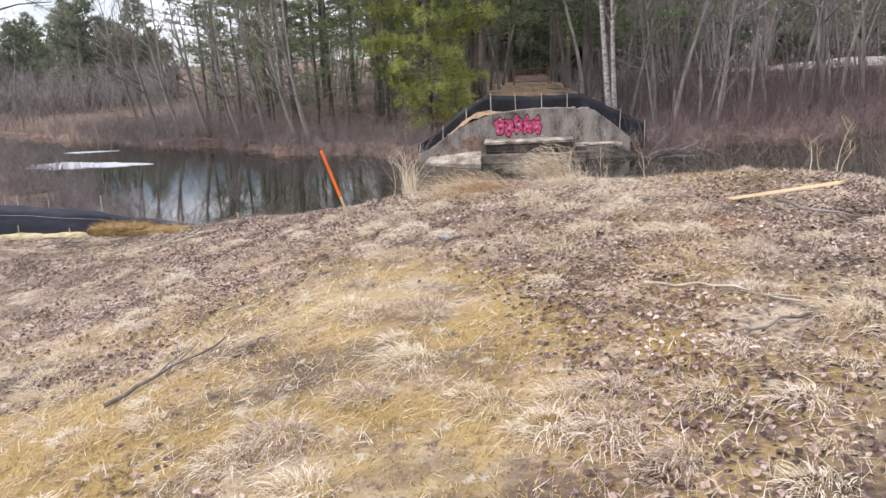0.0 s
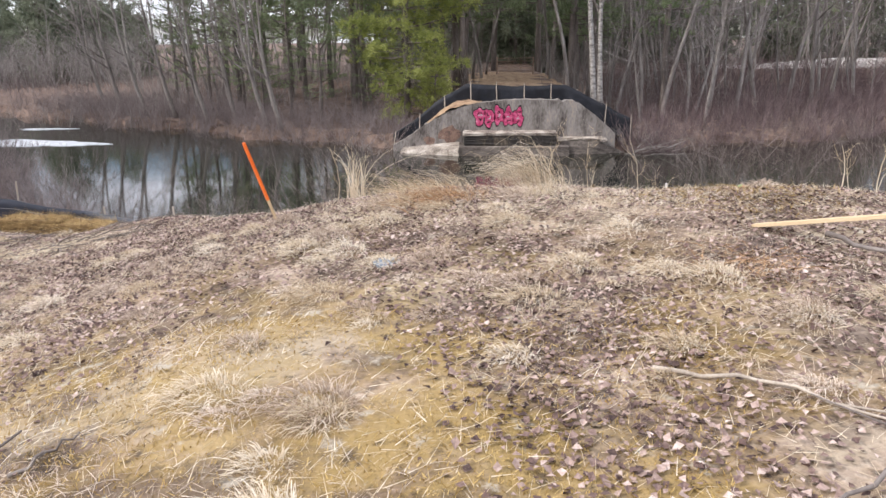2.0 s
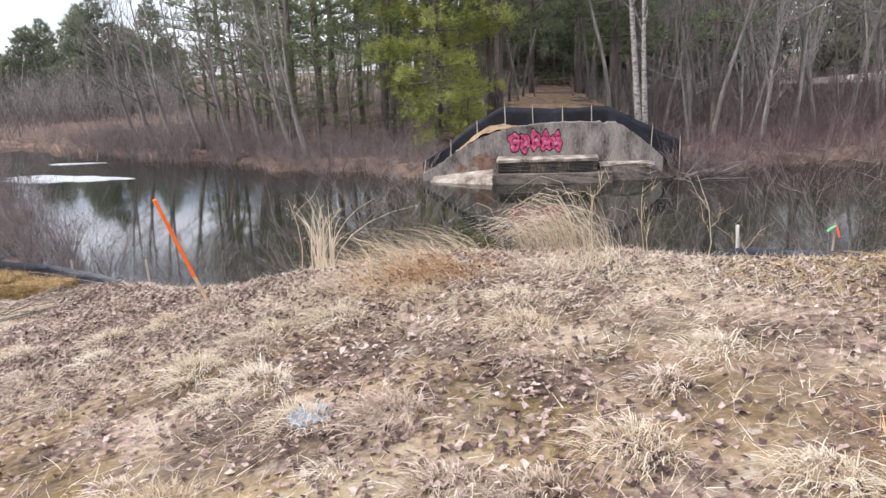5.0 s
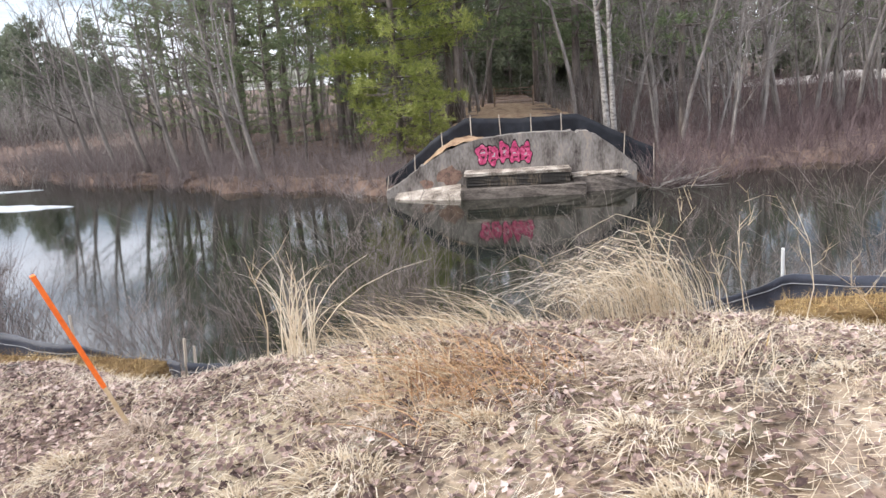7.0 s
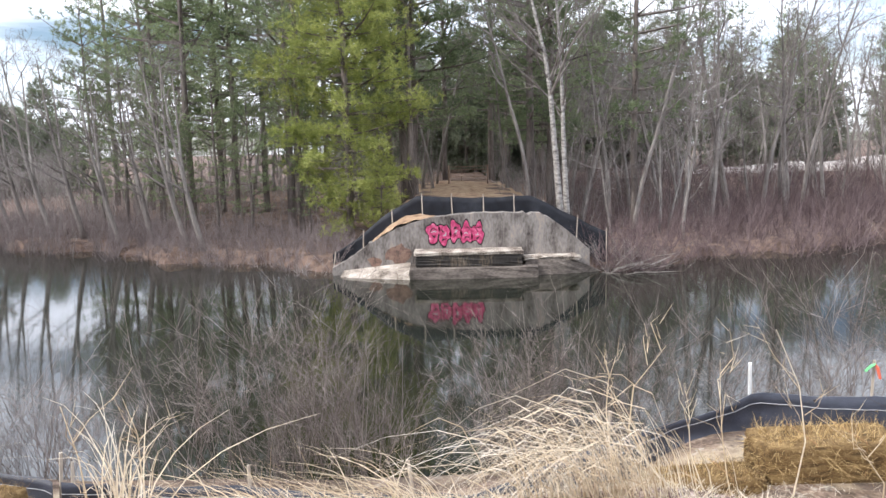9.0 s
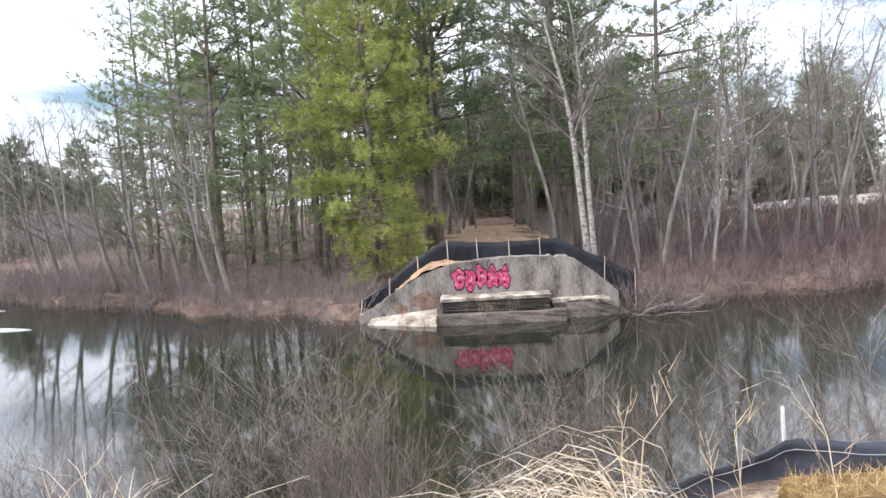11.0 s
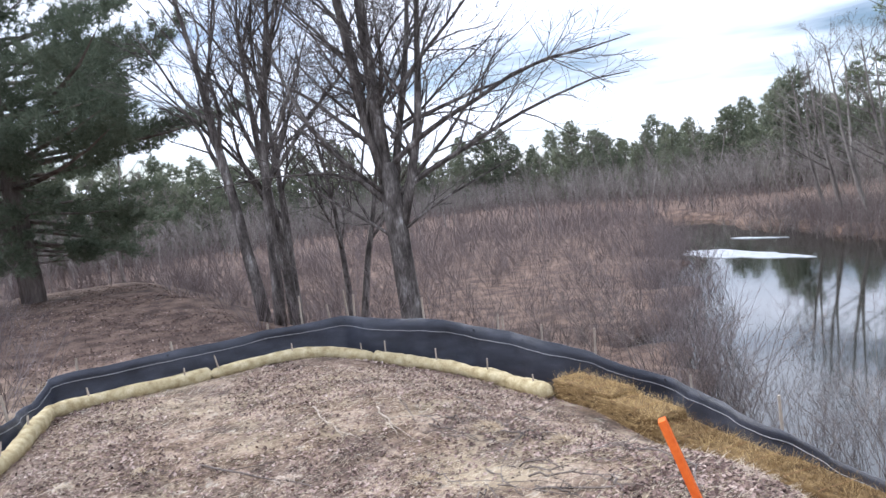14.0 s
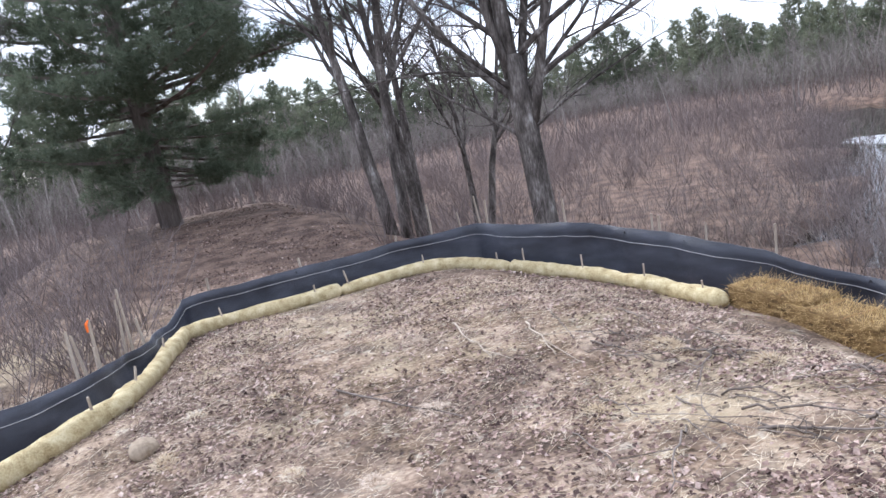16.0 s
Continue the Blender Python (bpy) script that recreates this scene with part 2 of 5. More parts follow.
# far needles lightened and greyed: distance haze mixed into the colour
M_farpine = material("haze_greyed_needles", [(0.2, (0.115, 0.135, 0.09)), (0.5, (0.195, 0.22, 0.15)), (0.8, (0.28, 0.30, 0.215))], 0.3, 0.8, 0, vary=0.4, extra=translucent(0.45))
M_drygrass = material("dry_blond_grass", [(0.2, (0.42, 0.31, 0.19)), (0.5, (0.62, 0.50, 0.34)), (0.8, (0.76, 0.67, 0.52))], 4, 0.8, 0, vary=0.35, extra=translucent(0.25))
M_mossgrass = material("olive_yellow_grass", [(0.2, (0.24, 0.15, 0.05)), (0.5, (0.42, 0.29, 0.105)), (0.8, (0.58, 0.44, 0.20))], 4, 0.85, 0, vary=0.35)
M_blond = material("bleached_blond_grass", [(0.2, (0.50, 0.39, 0.26)), (0.5, (0.70, 0.60, 0.45)), (0.8, (0.84, 0.77, 0.66))], 4, 0.8, 0, vary=0.4, extra=translucent(0.25))
M_sedge = material("whitish_dead_sedge", [(0.2, (0.35, 0.27, 0.205)), (0.5, (0.56, 0.455, 0.36)), (0.8, (0.74, 0.64, 0.54))], 5, 0.85, 0, vary=0.4)
M_rustgrass = material("rusty_grass", [(0.2, (0.22, 0.11, 0.05)), (0.5, (0.38, 0.21, 0.10)), (0.8, (0.5, 0.32, 0.17))], 4, 0.8, 0, vary=0.35)
M_leaf = material("dead_oak_leaves", [(0.1, (0.045, 0.026, 0.022)), (0.40, (0.15, 0.095, 0.08)), (0.62, (0.34, 0.245, 0.205)), (0.9, (0.62, 0.51, 0.45))], 2, 0.75, 0, vary=0.6)
M_snow = material("old_ice", [(0.3, (0.34, 0.36, 0.38)), (0.7, (0.55, 0.57, 0.59))], 2, 0.5, 0.3, 20)
M_road = material("pale_road_edge", [(0.3, (0.44, 0.40, 0.36)), (0.7, (0.60, 0.56, 0.52))], 1, 0.9, 0.2)
M_pink = material("pink_spray_paint", [(0.25, (0.20, 0.015, 0.05)), (0.5, (0.46, 0.05, 0.14)), (0.68, (0.62, 0.16, 0.26)), (0.8, (0.72, 0.5, 0.55))], 6, 0.7, 0.3)
M_black = material("black_spray_paint", [(0.3, (0.015, 0.01, 0.012)), (0.7, (0.05, 0.03, 0.035))], 3, 0.7, 0.2)
M_gate = material("rusty_pipe", [(0.3, (0.20, 0.13, 0.09)), (0.7, (0.34, 0.26, 0.20))], 3, 0.8, 0.3)
M_rock = material("tan_rock", [(0.3, (0.22, 0.17, 0.12)), (0.7, (0.40, 0.33, 0.25))], 4, 0.9, 0.7, 30)

M_water = bpy.data.materials.new("dark_pond_water")
M_water.use_nodes = True
_n, _k = M_water.node_tree.nodes, M_water.node_tree.links
_b = _n["Principled BSDF"]
_b.inputs["Base Color"].default_value = (0.012, 0.014, 0.009, 1)
_b.inputs["Roughness"].default_value, _b.inputs["IOR"].default_value = 0.055, 1.7
_t, _tc, _mp, _bp = _n.new("ShaderNodeTexNoise"), _n.new("ShaderNodeTexCoord"), _n.new("ShaderNodeMapping"), _n.new("ShaderNodeBump")
_mp.inputs["Scale"].default_value = (0.7, 0.35, 1)
_t.inputs["Scale"].default_value, _t.inputs["Detail"].default_value = 1.6, 3
_bp.inputs["Strength"].default_value, _bp.inputs["Distance"].default_value = 0.10, 0.02
_k.new(_tc.outputs["Object"], _mp.inputs["Vector"])
_k.new(_mp.outputs["Vector"], _t.inputs["Vector"])
_k.new(_t.outputs["Fac"], _bp.inputs["Height"])
_k.new(_bp.outputs["Normal"], _b.inputs["Normal"])

# ---- mesh helpers ----


class Build:
    """Gathers vertices and faces for one mesh."""

    def __init__(self):
        self.v, self.f, self.n = [], [], 0

    def add(self, verts, faces):
        verts = np.asarray(verts, float).reshape(-1, 3)
        self.v.append(verts)
        self.f.extend([tuple(i + self.n for i in face) for face in faces])
        self.n += len(verts)

    def tube(self, pts, radii, sides=5, cap=True):
        pts = np.asarray(pts, float)
        radii = np.broadcast_to(np.asarray(radii, float), (len(pts),))
        way = np.gradient(pts, axis=0)
        way /= np.linalg.norm(way, axis=1)[:, None] + 1e-9
        ref = np.array((0.0, 0, 1)) if abs(way[0][2]) < 0.8 else np.array((1.0, 0, 0))
        u = np.cross(way, ref)
        u /= np.linalg.norm(u, axis=1)[:, None] + 1e-9
        w = np.cross(way, u)
        a = np.arange(sides) * 2 * math.pi / sides
        ring = pts[:, None] + radii[:, None, None] * (np.cos(a)[None, :, None] * u[:, None] + np.sin(a)[None, :, None] * w[:, None])
        faces = [(i * sides + j, i * sides + (j + 1) % sides, (i + 1) * sides + (j + 1) % sides, (i + 1) * sides + j) for i in range(len(pts) - 1) for j in range(sides)]
        if cap:
            faces += [tuple(range(sides))[::-1], tuple((len(pts) - 1) * sides + j for j in range(sides))]
        self.add(ring, faces)

    def box(self, lo, hi, m=None, taper=0.0):
        x0, y0, z0 = lo
        x1, y1, z1 = hi
        c = np.array([(x, y, z) for z in (z0, z1) for x, y in ((x0, y0), (x1, y0), (x1, y1), (x0, y1))], float)
        if m is not None:
            c = np.array([m @ Vector(p) for p in c])
        self.add(c, [(3, 2, 1, 0), (4, 5, 6, 7), (0, 1, 5, 4), (1, 2, 6, 5), (2, 3, 7, 6), (3, 0, 4, 7)])

    def raw(self, verts, faces):
        """Many alike faces at once: an array of vertices and an array of corner numbers."""
        verts = np.asarray(verts, float).reshape(-1, 3)
        self.v.append(verts)
        self.f.extend(map(tuple, (np.asarray(faces) + self.n).tolist()))
        self.n += len(verts)

    def mesh(self, name, mat, smooth=False):
        me = bpy.data.meshes.new(name)
        me.from_pydata(np.concatenate(self.v).tolist() if self.v else [], [], self.f)
        me.materials.append(mat)
        if smooth:
            me.shade_smooth()
        me.update()
        return me


def part(name, b, mat, parent=None, label="", smooth=False):
    """Links a Build as one mesh object under a thing or a part."""
    ob = new(name, b.mesh(name, mat, smooth))
    ob.parent = parent
    return tagged(ob, label)


def thing(name, m, label, category, group="", kind=""):
    ob = new(name)
    ob.matrix_basis = m
    ob.empty_display_size = 0.1
    return tagged(ob, label, category, group, kind)


def sstep(a, b, x):
    t = np.clip((np.asarray(x, float) - a) / (b - a), 0, 1)
    return t * t * (3 - 2 * t)


def lumps(x, y, scale, seed):
    """Cheap smooth waves for uneven ground."""
    r = np.random.RandomState(seed)
    out = 0.0
    for i in range(7):
        a, f, p = r.uniform(0, 6.28), scale * r.uniform(0.6, 2.2), r.uniform(0, 6.28)
        out = out + np.sin((np.cos(a) * x + np.sin(a) * y) * f + p) / (1 + 0.5 * i)
    return out / 3


# ---- the lie of the land ----


def far_bank(x):
    x = np.asarray(x, float)
    wave = 0.7 * np.sin(x * 0.62) + 0.45 * np.sin(x * 1.7 + 1) + 0.2 * np.sin(x * 4.1)
    return np.where(x < -4, 38.4 + (-4 - x) * 0.56 + wave * sstep(5, 8, -x), np.where(x < 8, 37.9, 37.9 + (x - 8) * 0.45 + wave * sstep(9, 12, x)))


def near_bank(x):
    x = np.asarray(x, float)
    return np.where(x < -9, 19 + (-9 - x) * 1.12 + (1.3 * np.sin(x * 0.95) + 0.9 * np.sin(x * 2.3 + 1)) * sstep(9, 12, -x), np.where(x < 9, 19.0, 19 - (x - 9) * 0.05))


def land(x, y):
    x, y = np.asarray(x, float), np.asarray(y, float)
    # near side: an old railway bank, falling to the west, to the water and to the east
    base = 2.27 + 0.1 * sstep(-12.3, -9.5, x)
    top = base + (3.72 - base) * sstep(-7.0, 1.3, x)
    top = top - 0.10 * np.exp(-((x - 1.8) ** 2 / 4 + (y - 11.3) ** 2 / 1.8)) - 0.08 * np.exp(-((x - 0.8) ** 2 / 1.5 + (y - 6.6) ** 2 / 5)) - 0.09 * np.exp(-((x + 0.4) ** 2 / 0.9 + (y - 9.2) ** 2 / 2.5))
    top = top - 0.35 * sstep(-8.8, -6.0, -y) * sstep(6.2, 8.2, -x)
    toe = 1.75 - 0.7 * sstep(-8.5, -2.0, x) + 1.0 * sstep(0.8, 3.6, x)
    top = top + (toe - top) * sstep(10.9 - 0.9 * sstep(1.5, 3.2, x) + 2.0 * sstep(1.5, 4.5, -x), 15.3 - 1.2 * sstep(1.5, 3.5, x) + 0.7 * sstep(1.5, 4.5, -x), y)
    top = top - 1.6 * sstep(4.4, 9.5, x) + 0.08 * np.exp(-((x - 3.3) ** 2 / 2.2 + (y - 10.0) ** 2 / 0.6))
    west = 2.2 + 0.45 * sstep(15, 27, -x) - 1.75 * sstep(13, 19, y) * sstep(12, 15, -x) - 1.6 * sstep(-6.5, -1.5, -y) * sstep(9, 12, -x)
    west = west - 1.9 * sstep(34, 46, -x)
    near = np.where(x < -8.5, west + (top - west) * sstep(-13.6, -12.6, x), top)
    near = near + (0.30 - near) * sstep(15.3, 19.5, y)
    # far side: woods on the left, the same bank in the middle, scrub and a road on the right
    bank = 2.55 * sstep(-4.6, -0.4, x) * (1 - sstep(4.4, 8.6, x))
    behind = sstep(38.2, 39.2, y)
    woods = 0.5 + 1.6 * sstep(4, 20, y - far_bank(x)) * sstep(25, 5, -x - 10)
    right = 0.45 + 1.9 * sstep(55, 76, y) * sstep(5, 14, x)
    far = np.maximum(np.where(x < 2, woods, right), bank * behind)
    marsh = 0.32 + 6.0 * sstep(170, 420, np.hypot(x, y))
    far = np.where(x < -26, np.minimum(far, marsh + 0.8 * sstep(-60, -26, x)), far)
    mid = 0.5 * (near_bank(x) + far_bank(x))
    z = np.where(y < mid, near, far)
    z = z + (marsh - z) * sstep(45, 75, np.hypot(x, y - 15)) * np.where(y < mid, 1, 0)
    inside = np.minimum(y - near_bank(x), far_bank(x) - y)
    return z + (-1.3 - z) * sstep(-0.9, 1.2, inside)


def ground_z(x, y):
    z = land(x, y)
    near = np.exp(-((np.asarray(x) + 2) ** 2 + (np.asarray(y) - 8) ** 2) / 400)
    return z + near * (0.05 * lumps(x, y, 1.1, 4) + 0.025 * lumps(x, y, 3.7, 9)) + 0.05 * lumps(x, y, 0.5, 2) * (1 - near)


def gz(x, y):
    return float(ground_z(x, y))


def spread(half, fine, count):
    t = np.linspace(-1, 1, count)
    k = 7.6
    return np.sinh(t * k) / math.sinh(k) * half * (1 - fine) + t * half * fine


_gx = -3 + spread(1600, 0.012, 331)
_gy = 10 + spread(1600, 0.012, 331)
X, Y = np.meshgrid(_gx, _gy)
Z = ground_z(X, Y)
N = len(_gx)
b = Build()
b.add(np.stack((X, Y, Z), -1), [(j * N + i, j * N + i + 1, (j + 1) * N + i + 1, (j + 1) * N + i) for j in range(len(_gy) - 1) for i in range(N - 1)])
ground = tagged(part("ground", b, M_ground, smooth=True), "uneven soil with dead leaves, dry grass and yellow moss", "ground", kind="structure")

b = Build()
b.add([(-400, -400, 0), (400, -400, 0), (400, 400, 0), (-400, 400, 0)], [(0, 1, 2, 3)])
water = tagged(part("water", b, M_water), "still dark pond water mirroring trees and sky", "water", kind="structure")

# ---- strokes, stems and blades, many at a time ----


def stems(b, base, top, bow, radius, rings=3, sides=3, tip=0.25):
    """Thin tapered round stems from base to top points, bowed sideways."""
    base, top, bow = (np.asarray(a, float) for a in (base, top, bow))
    n = len(base)
    radius = np.broadcast_to(np.asarray(radius, float), (n,))
    t = np.linspace(0, 1, rings)
    pts = base[:, None] + (top - base)[:, None] * t[None, :, None] + bow[:, None] * (4 * t * (1 - t))[None, :, None]
    way = (top - base) / (np.linalg.norm(top - base, axis=1)[:, None] + 1e-9)
    u = np.cross(way, np.array((0.31, 0.87, 0.38)))
    u /= np.linalg.norm(u, axis=1)[:, None] + 1e-9
    w = np.cross(way, u)
    a = np.arange(sides) * 2 * math.pi / sides
    ring = np.cos(a)[None, :, None] * u[:, None] + np.sin(a)[None, :, None] * w[:, None]
    rad = radius[:, None] * (1 - (1 - tip) * t)[None]
    v = pts[:, :, None] + ring[:, None] * rad[:, :, None, None]
    f = [(i * sides + j, i * sides + (j + 1) % sides, (i + 1) * sides + (j + 1) % sides, (i + 1) * sides + j) for i in range(rings - 1) for j in range(sides)]
    f = (np.arange(n) * rings * sides)[:, None, None] + np.array(f)[None]
    b.raw(v, f.reshape(-1, 4))
    return pts


def blades(b, base, top, bow, width, rings=4):
    """Flat tapering grass blades."""
    base, top, bow = (np.asarray(a, float) for a in (base, top, bow))
    n = len(base)
    width = np.broadcast_to(np.asarray(width, float), (n,))
    t = np.linspace(0, 1, rings)
    pts = base[:, None] + (top - base)[:, None] * t[None, :, None] + bow[:, None] * (4 * t * (1 - t))[None, :, None]
    side = np.cross(top - base, np.array((0.2, 0.3, 1.0)) + 0.6 * np.random.RandomState(n).normal(0, 1, (n, 3)))
    side /= np.linalg.norm(side, axis=1)[:, None] + 1e-9
    hw = width[:, None] * (1 - 0.85 * t)[None] * 0.5
    v = np.stack((pts - side[:, None] * hw[..., None], pts + side[:, None] * hw[..., None]), 2)
    f = np.array([(2 * i, 2 * i + 1, 2 * i + 3, 2 * i + 2) for i in range(rings - 1)])
    b.raw(v, ((np.arange(n) * rings * 2)[:, None, None] + f[None]).reshape(-1, 4))


def brush(b, xy, height, seed, radius=0.008, twigs=3, lean=0.35, z=None, rings=3, fan=None):
    """Upright woody stems with side twigs, one at each place."""
    r = np.random.RandomState(seed)
    xy = np.asarray(xy, float)
    n = len(xy)
    zz = ground_z(xy[:, 0], xy[:, 1]) if z is None else z
    zz = np.maximum(zz, -0.15) - 0.05
    base = np.column_stack((xy, zz))
    h = np.broadcast_to(height, (n,)) * r.uniform(0.45, 1.1, n)
    d = r.normal(0, lean, (n, 2)) + (0 if fan is None else fan)
    top = base + np.column_stack((d * h[:, None], h))
    bow = np.column_stack((r.normal(0, 0.09, (n, 2)) * h[:, None], np.zeros(n)))
    pts = stems(b, base, top, bow, radius * r.uniform(0.6, 1.3, n), rings)
    for k in range(twigs):
        t = r.uniform(0.3, 0.95, n)
        root = base + (top - base) * t[:, None] + bow * (4 * t * (1 - t))[:, None]
        ln = h * r.uniform(0.12, 0.4, n)
        w = np.column_stack((r.normal(0, 0.55, (n, 2)) + d * 0.6, r.uniform(0.35, 1.0, n)))
        w /= np.linalg.norm(w, axis=1)[:, None]
        stems(b, root, root + w * ln[:, None], np.zeros((n, 3)), radius * 0.5, 2, 3, 0.3)


def fabric_line(path, step=0.12):
    """Points every step along a line of x and y."""
    p = np.asarray(path, float)
    seg = np.linalg.norm(np.diff(p, axis=0), axis=1)
    s = np.r_[0, np.cumsum(seg)]
    u = np.linspace(0, s[-1], max(2, int(s[-1] / step)))
    return np.column_stack((np.interp(u, s, p[:, 0]), np.interp(u, s, p[:, 1]))), u, s


def silt_fence(path, height, seed, label, tops=None, posts=1.5, post_rise=0.22, out=1.0, step=0.12, mat=M_fabric):
    """Sagging black fabric on wooden posts, with a pale seam cord near the top. tops: heights of the top edge at the path's points."""
    r = np.random.RandomState(seed)
    line, u, s = fabric_line(path, step)
    n = len(line)
    way = np.gradient(line, axis=0)
    way /= np.linalg.norm(way, axis=1)[:, None]
    nor = np.column_stack((-way[:, 1], way[:, 0])) * out
    zb = ground_z(line[:, 0], line[:, 1]) - 0.12
    zt = np.interp(u, s, tops) if tops is not None else zb + 0.12 + height
    count = max(2, int(s[-1] / posts) + 1)
    pu = np.linspace(0.05, s[-1] - 0.05, count)
    sag = np.abs(np.sin(math.pi * (u - 0.05) / (pu[1] - pu[0])))
    zt = zt - 0.05 * sag * (0.6 + 0.4 * np.sin(u * 1.7 + seed))
    t = thing("silt_fence", pose(0, 0, 0), label, "fence")
    rows = 7
    k = np.linspace(0, 1, rows)
    wob = 0.035 * np.sin(u * 5.1 + seed)[:, None] * np.sin(k * 2.4)[None] + 0.05 * np.sin(u * 1.9 + 2 * seed)[:, None] * np.sin(k * math.pi)[None]
    wob = wob + 0.012 * np.sin(u * 13.0 + 5 * k[:, None]).T + 0.06 * (1 - k)[None] ** 2
    grid = np.empty((n, rows, 3))
    grid[..., :2] = line[:, None] - nor[:, None] * wob[..., None]
    grid[..., 2] = zb[:, None] + (zt - zb)[:, None] * k[None]
    back = grid.copy()
    back[..., :2] += nor[:, None] * 0.008
    b = Build()
    q = np.array([(i * rows + j, i * rows + j + 1, (i + 1) * rows + j + 1, (i + 1) * rows + j) for i in range(n - 1) for j in range(rows - 1)])
    b.raw(grid, q)
    b.raw(back, q[:, ::-1])
    e = n * rows
    b.f.extend([(i * rows + rows - 1, e + i * rows + rows - 1, e + (i + 1) * rows + rows - 1, (i + 1) * rows + rows - 1) for i in range(n - 1)])
    part("fabric", b, mat, t, smooth=True)
    b = Build()
    c = grid[:, rows - 3] * 0.35 + grid[:, rows - 2] * 0.65
    c[:, :2] -= nor * 0.010
    b.tube(c, 0.005, 4)
    part("seam_cord", b, M_cord, t, "white seam cord")
    for i, v in enumerate(pu):
        x, y = np.interp(v, u, line[:, 0]), np.interp(v, u, line[:, 1])
        nx, ny = np.interp(v, u, nor[:, 0]), np.interp(v, u, nor[:, 1])
        z0, z1 = np.interp(v, u, zb), np.interp(v, u, zt)
        b = Build()
        tilt = r.normal(0, 0.06, 2)
        x, y = x + nx * 0.10, y + ny * 0.10
        rise = post_rise * r.uniform(0.4, 1.9)
        b.tube([(x, y, z0 - 0.1), (x + tilt[0] * 0.5, y + tilt[1] * 0.5, (z0 + z1) / 2), (x + tilt[0], y + tilt[1], z1 + rise)], (0.024, 0.024, 0.021), 4)
        part("post", b, M_stake, t)
    return t


def lump_tube(path, radius, seed, zlift=0.0, sides=12, step=0.1, rag=0.12):
    """A lumpy sausage lying along the ground."""
    line, u, s = fabric_line(path, step)
    r = np.random.RandomState(seed)
    ph = r.uniform(0, 6.28, 4)
    rad = radius * (1 + rag * np.sin(u * 2.3 + ph[0]) * 0.6 + rag * np.sin(u * 6.1 + ph[1]) * 0.6)
    end = np.minimum(1, np.minimum(u, s[-1] - u) / (radius * 1.1))
    rad = rad * np.sqrt(np.clip(end * (2 - end), 0.03, 1))
    z = ground_z(line[:, 0], line[:, 1]) + radius * 0.72 + zlift
    b = Build()
    b.tube(np.column_stack((line, z)), rad, sides)
    v = b.v[0]
    v += 0.008 * np.sin(v * 41 + seed)[:, [1, 2, 0]]
    return b, line, u


def wattle(path, seed, radius=0.115, stakes=3):
    t = thing("straw_wattle", pose(0, 0, 0), "pale netted straw wattle staked along the silt fence", "wattle", "wattles along the fence")
    b, line, u = lump_tube(path, radius, seed)
    part("tube", b, M_tube, t, smooth=True)
    r = np.random.RandomState(seed)
    for f in np.linspace(0.08, 0.92, stakes):
        i = int(f * (len(line) - 1))
        x, y = line[i] + r.normal(0, 0.03, 2)
        z = gz(x, y)
        tx, ty = r.normal(0, 0.05, 2)
        b = Build()
        b.tube([(x, y, z - 0.1), (x + tx, y + ty, z + 0.33 * r.uniform(0.9, 1.25))], (0.018, 0.015), 4)
        part("stake", b, M_stake, t, "grey wooden stake")
    return t


# ---- far abutment ----


def prism(b, outline, y0, y1):
    """An upright slab: an outline in x and z, between two depths."""
    n = len(outline)
    v = [(x, y0, z) for x, z in outline] + [(x, y1, z) for x, z in outline]
    b.add(v, [tuple(range(n)), tuple(range(2 * n - 1, n - 1, -1))] + [(i, i + n, (i + 1) % n + n, (i + 1) % n) for i in range(n)])


abut = thing("bridge_abutment", pose(0, 38.0, 0), "weathered grey concrete bridge abutment with pink graffiti", "abutment")
r = np.random.RandomState(12)
key_x = (-4.0, -3.4, -2.4, -1.2, 0.2, 2.2, 4.7, 5.7, 6.7, 7.4)
key_z = (0.3, 0.62, 1.3, 1.95, 2.36, 2.48, 2.40, 1.75, 0.85, 0.35)
xs = np.linspace(-4.0, 6.7, 64)
zs = np.interp(xs, key_x, key_z) + r.normal(0, 0.022, 64)
b = Build()
prism(b, [(-4.0, -1.2), (6.7, -1.2)] + [(x, z) for x, z in zip(xs[::-1], zs[::-1])], 0, 0.7)
part("wall", b, M_concrete, abut)
for x0, x1, z0, z1, mat, lab in ((-1.75, -0.7, 0.42, 1.25, M_rust, "orange rust stain"), (-2.5, -1.9, 0.3, 0.75, M_rust, "brown damp stain")):
    b = Build()
    k = 14
    a = np.linspace(0, 6.283, k, endpoint=False)
    rr = 1 + r.normal(0, 0.13, k)
    prism(b, [((x0 + x1) / 2 + math.cos(v) * (x1 - x0) / 2 * q, (z0 + z1) / 2 + math.sin(v) * (z1 - z0) / 2 * q) for v, q in zip(a, rr)], -0.006, 0.02)
    part("stain", b, mat, abut, lab)


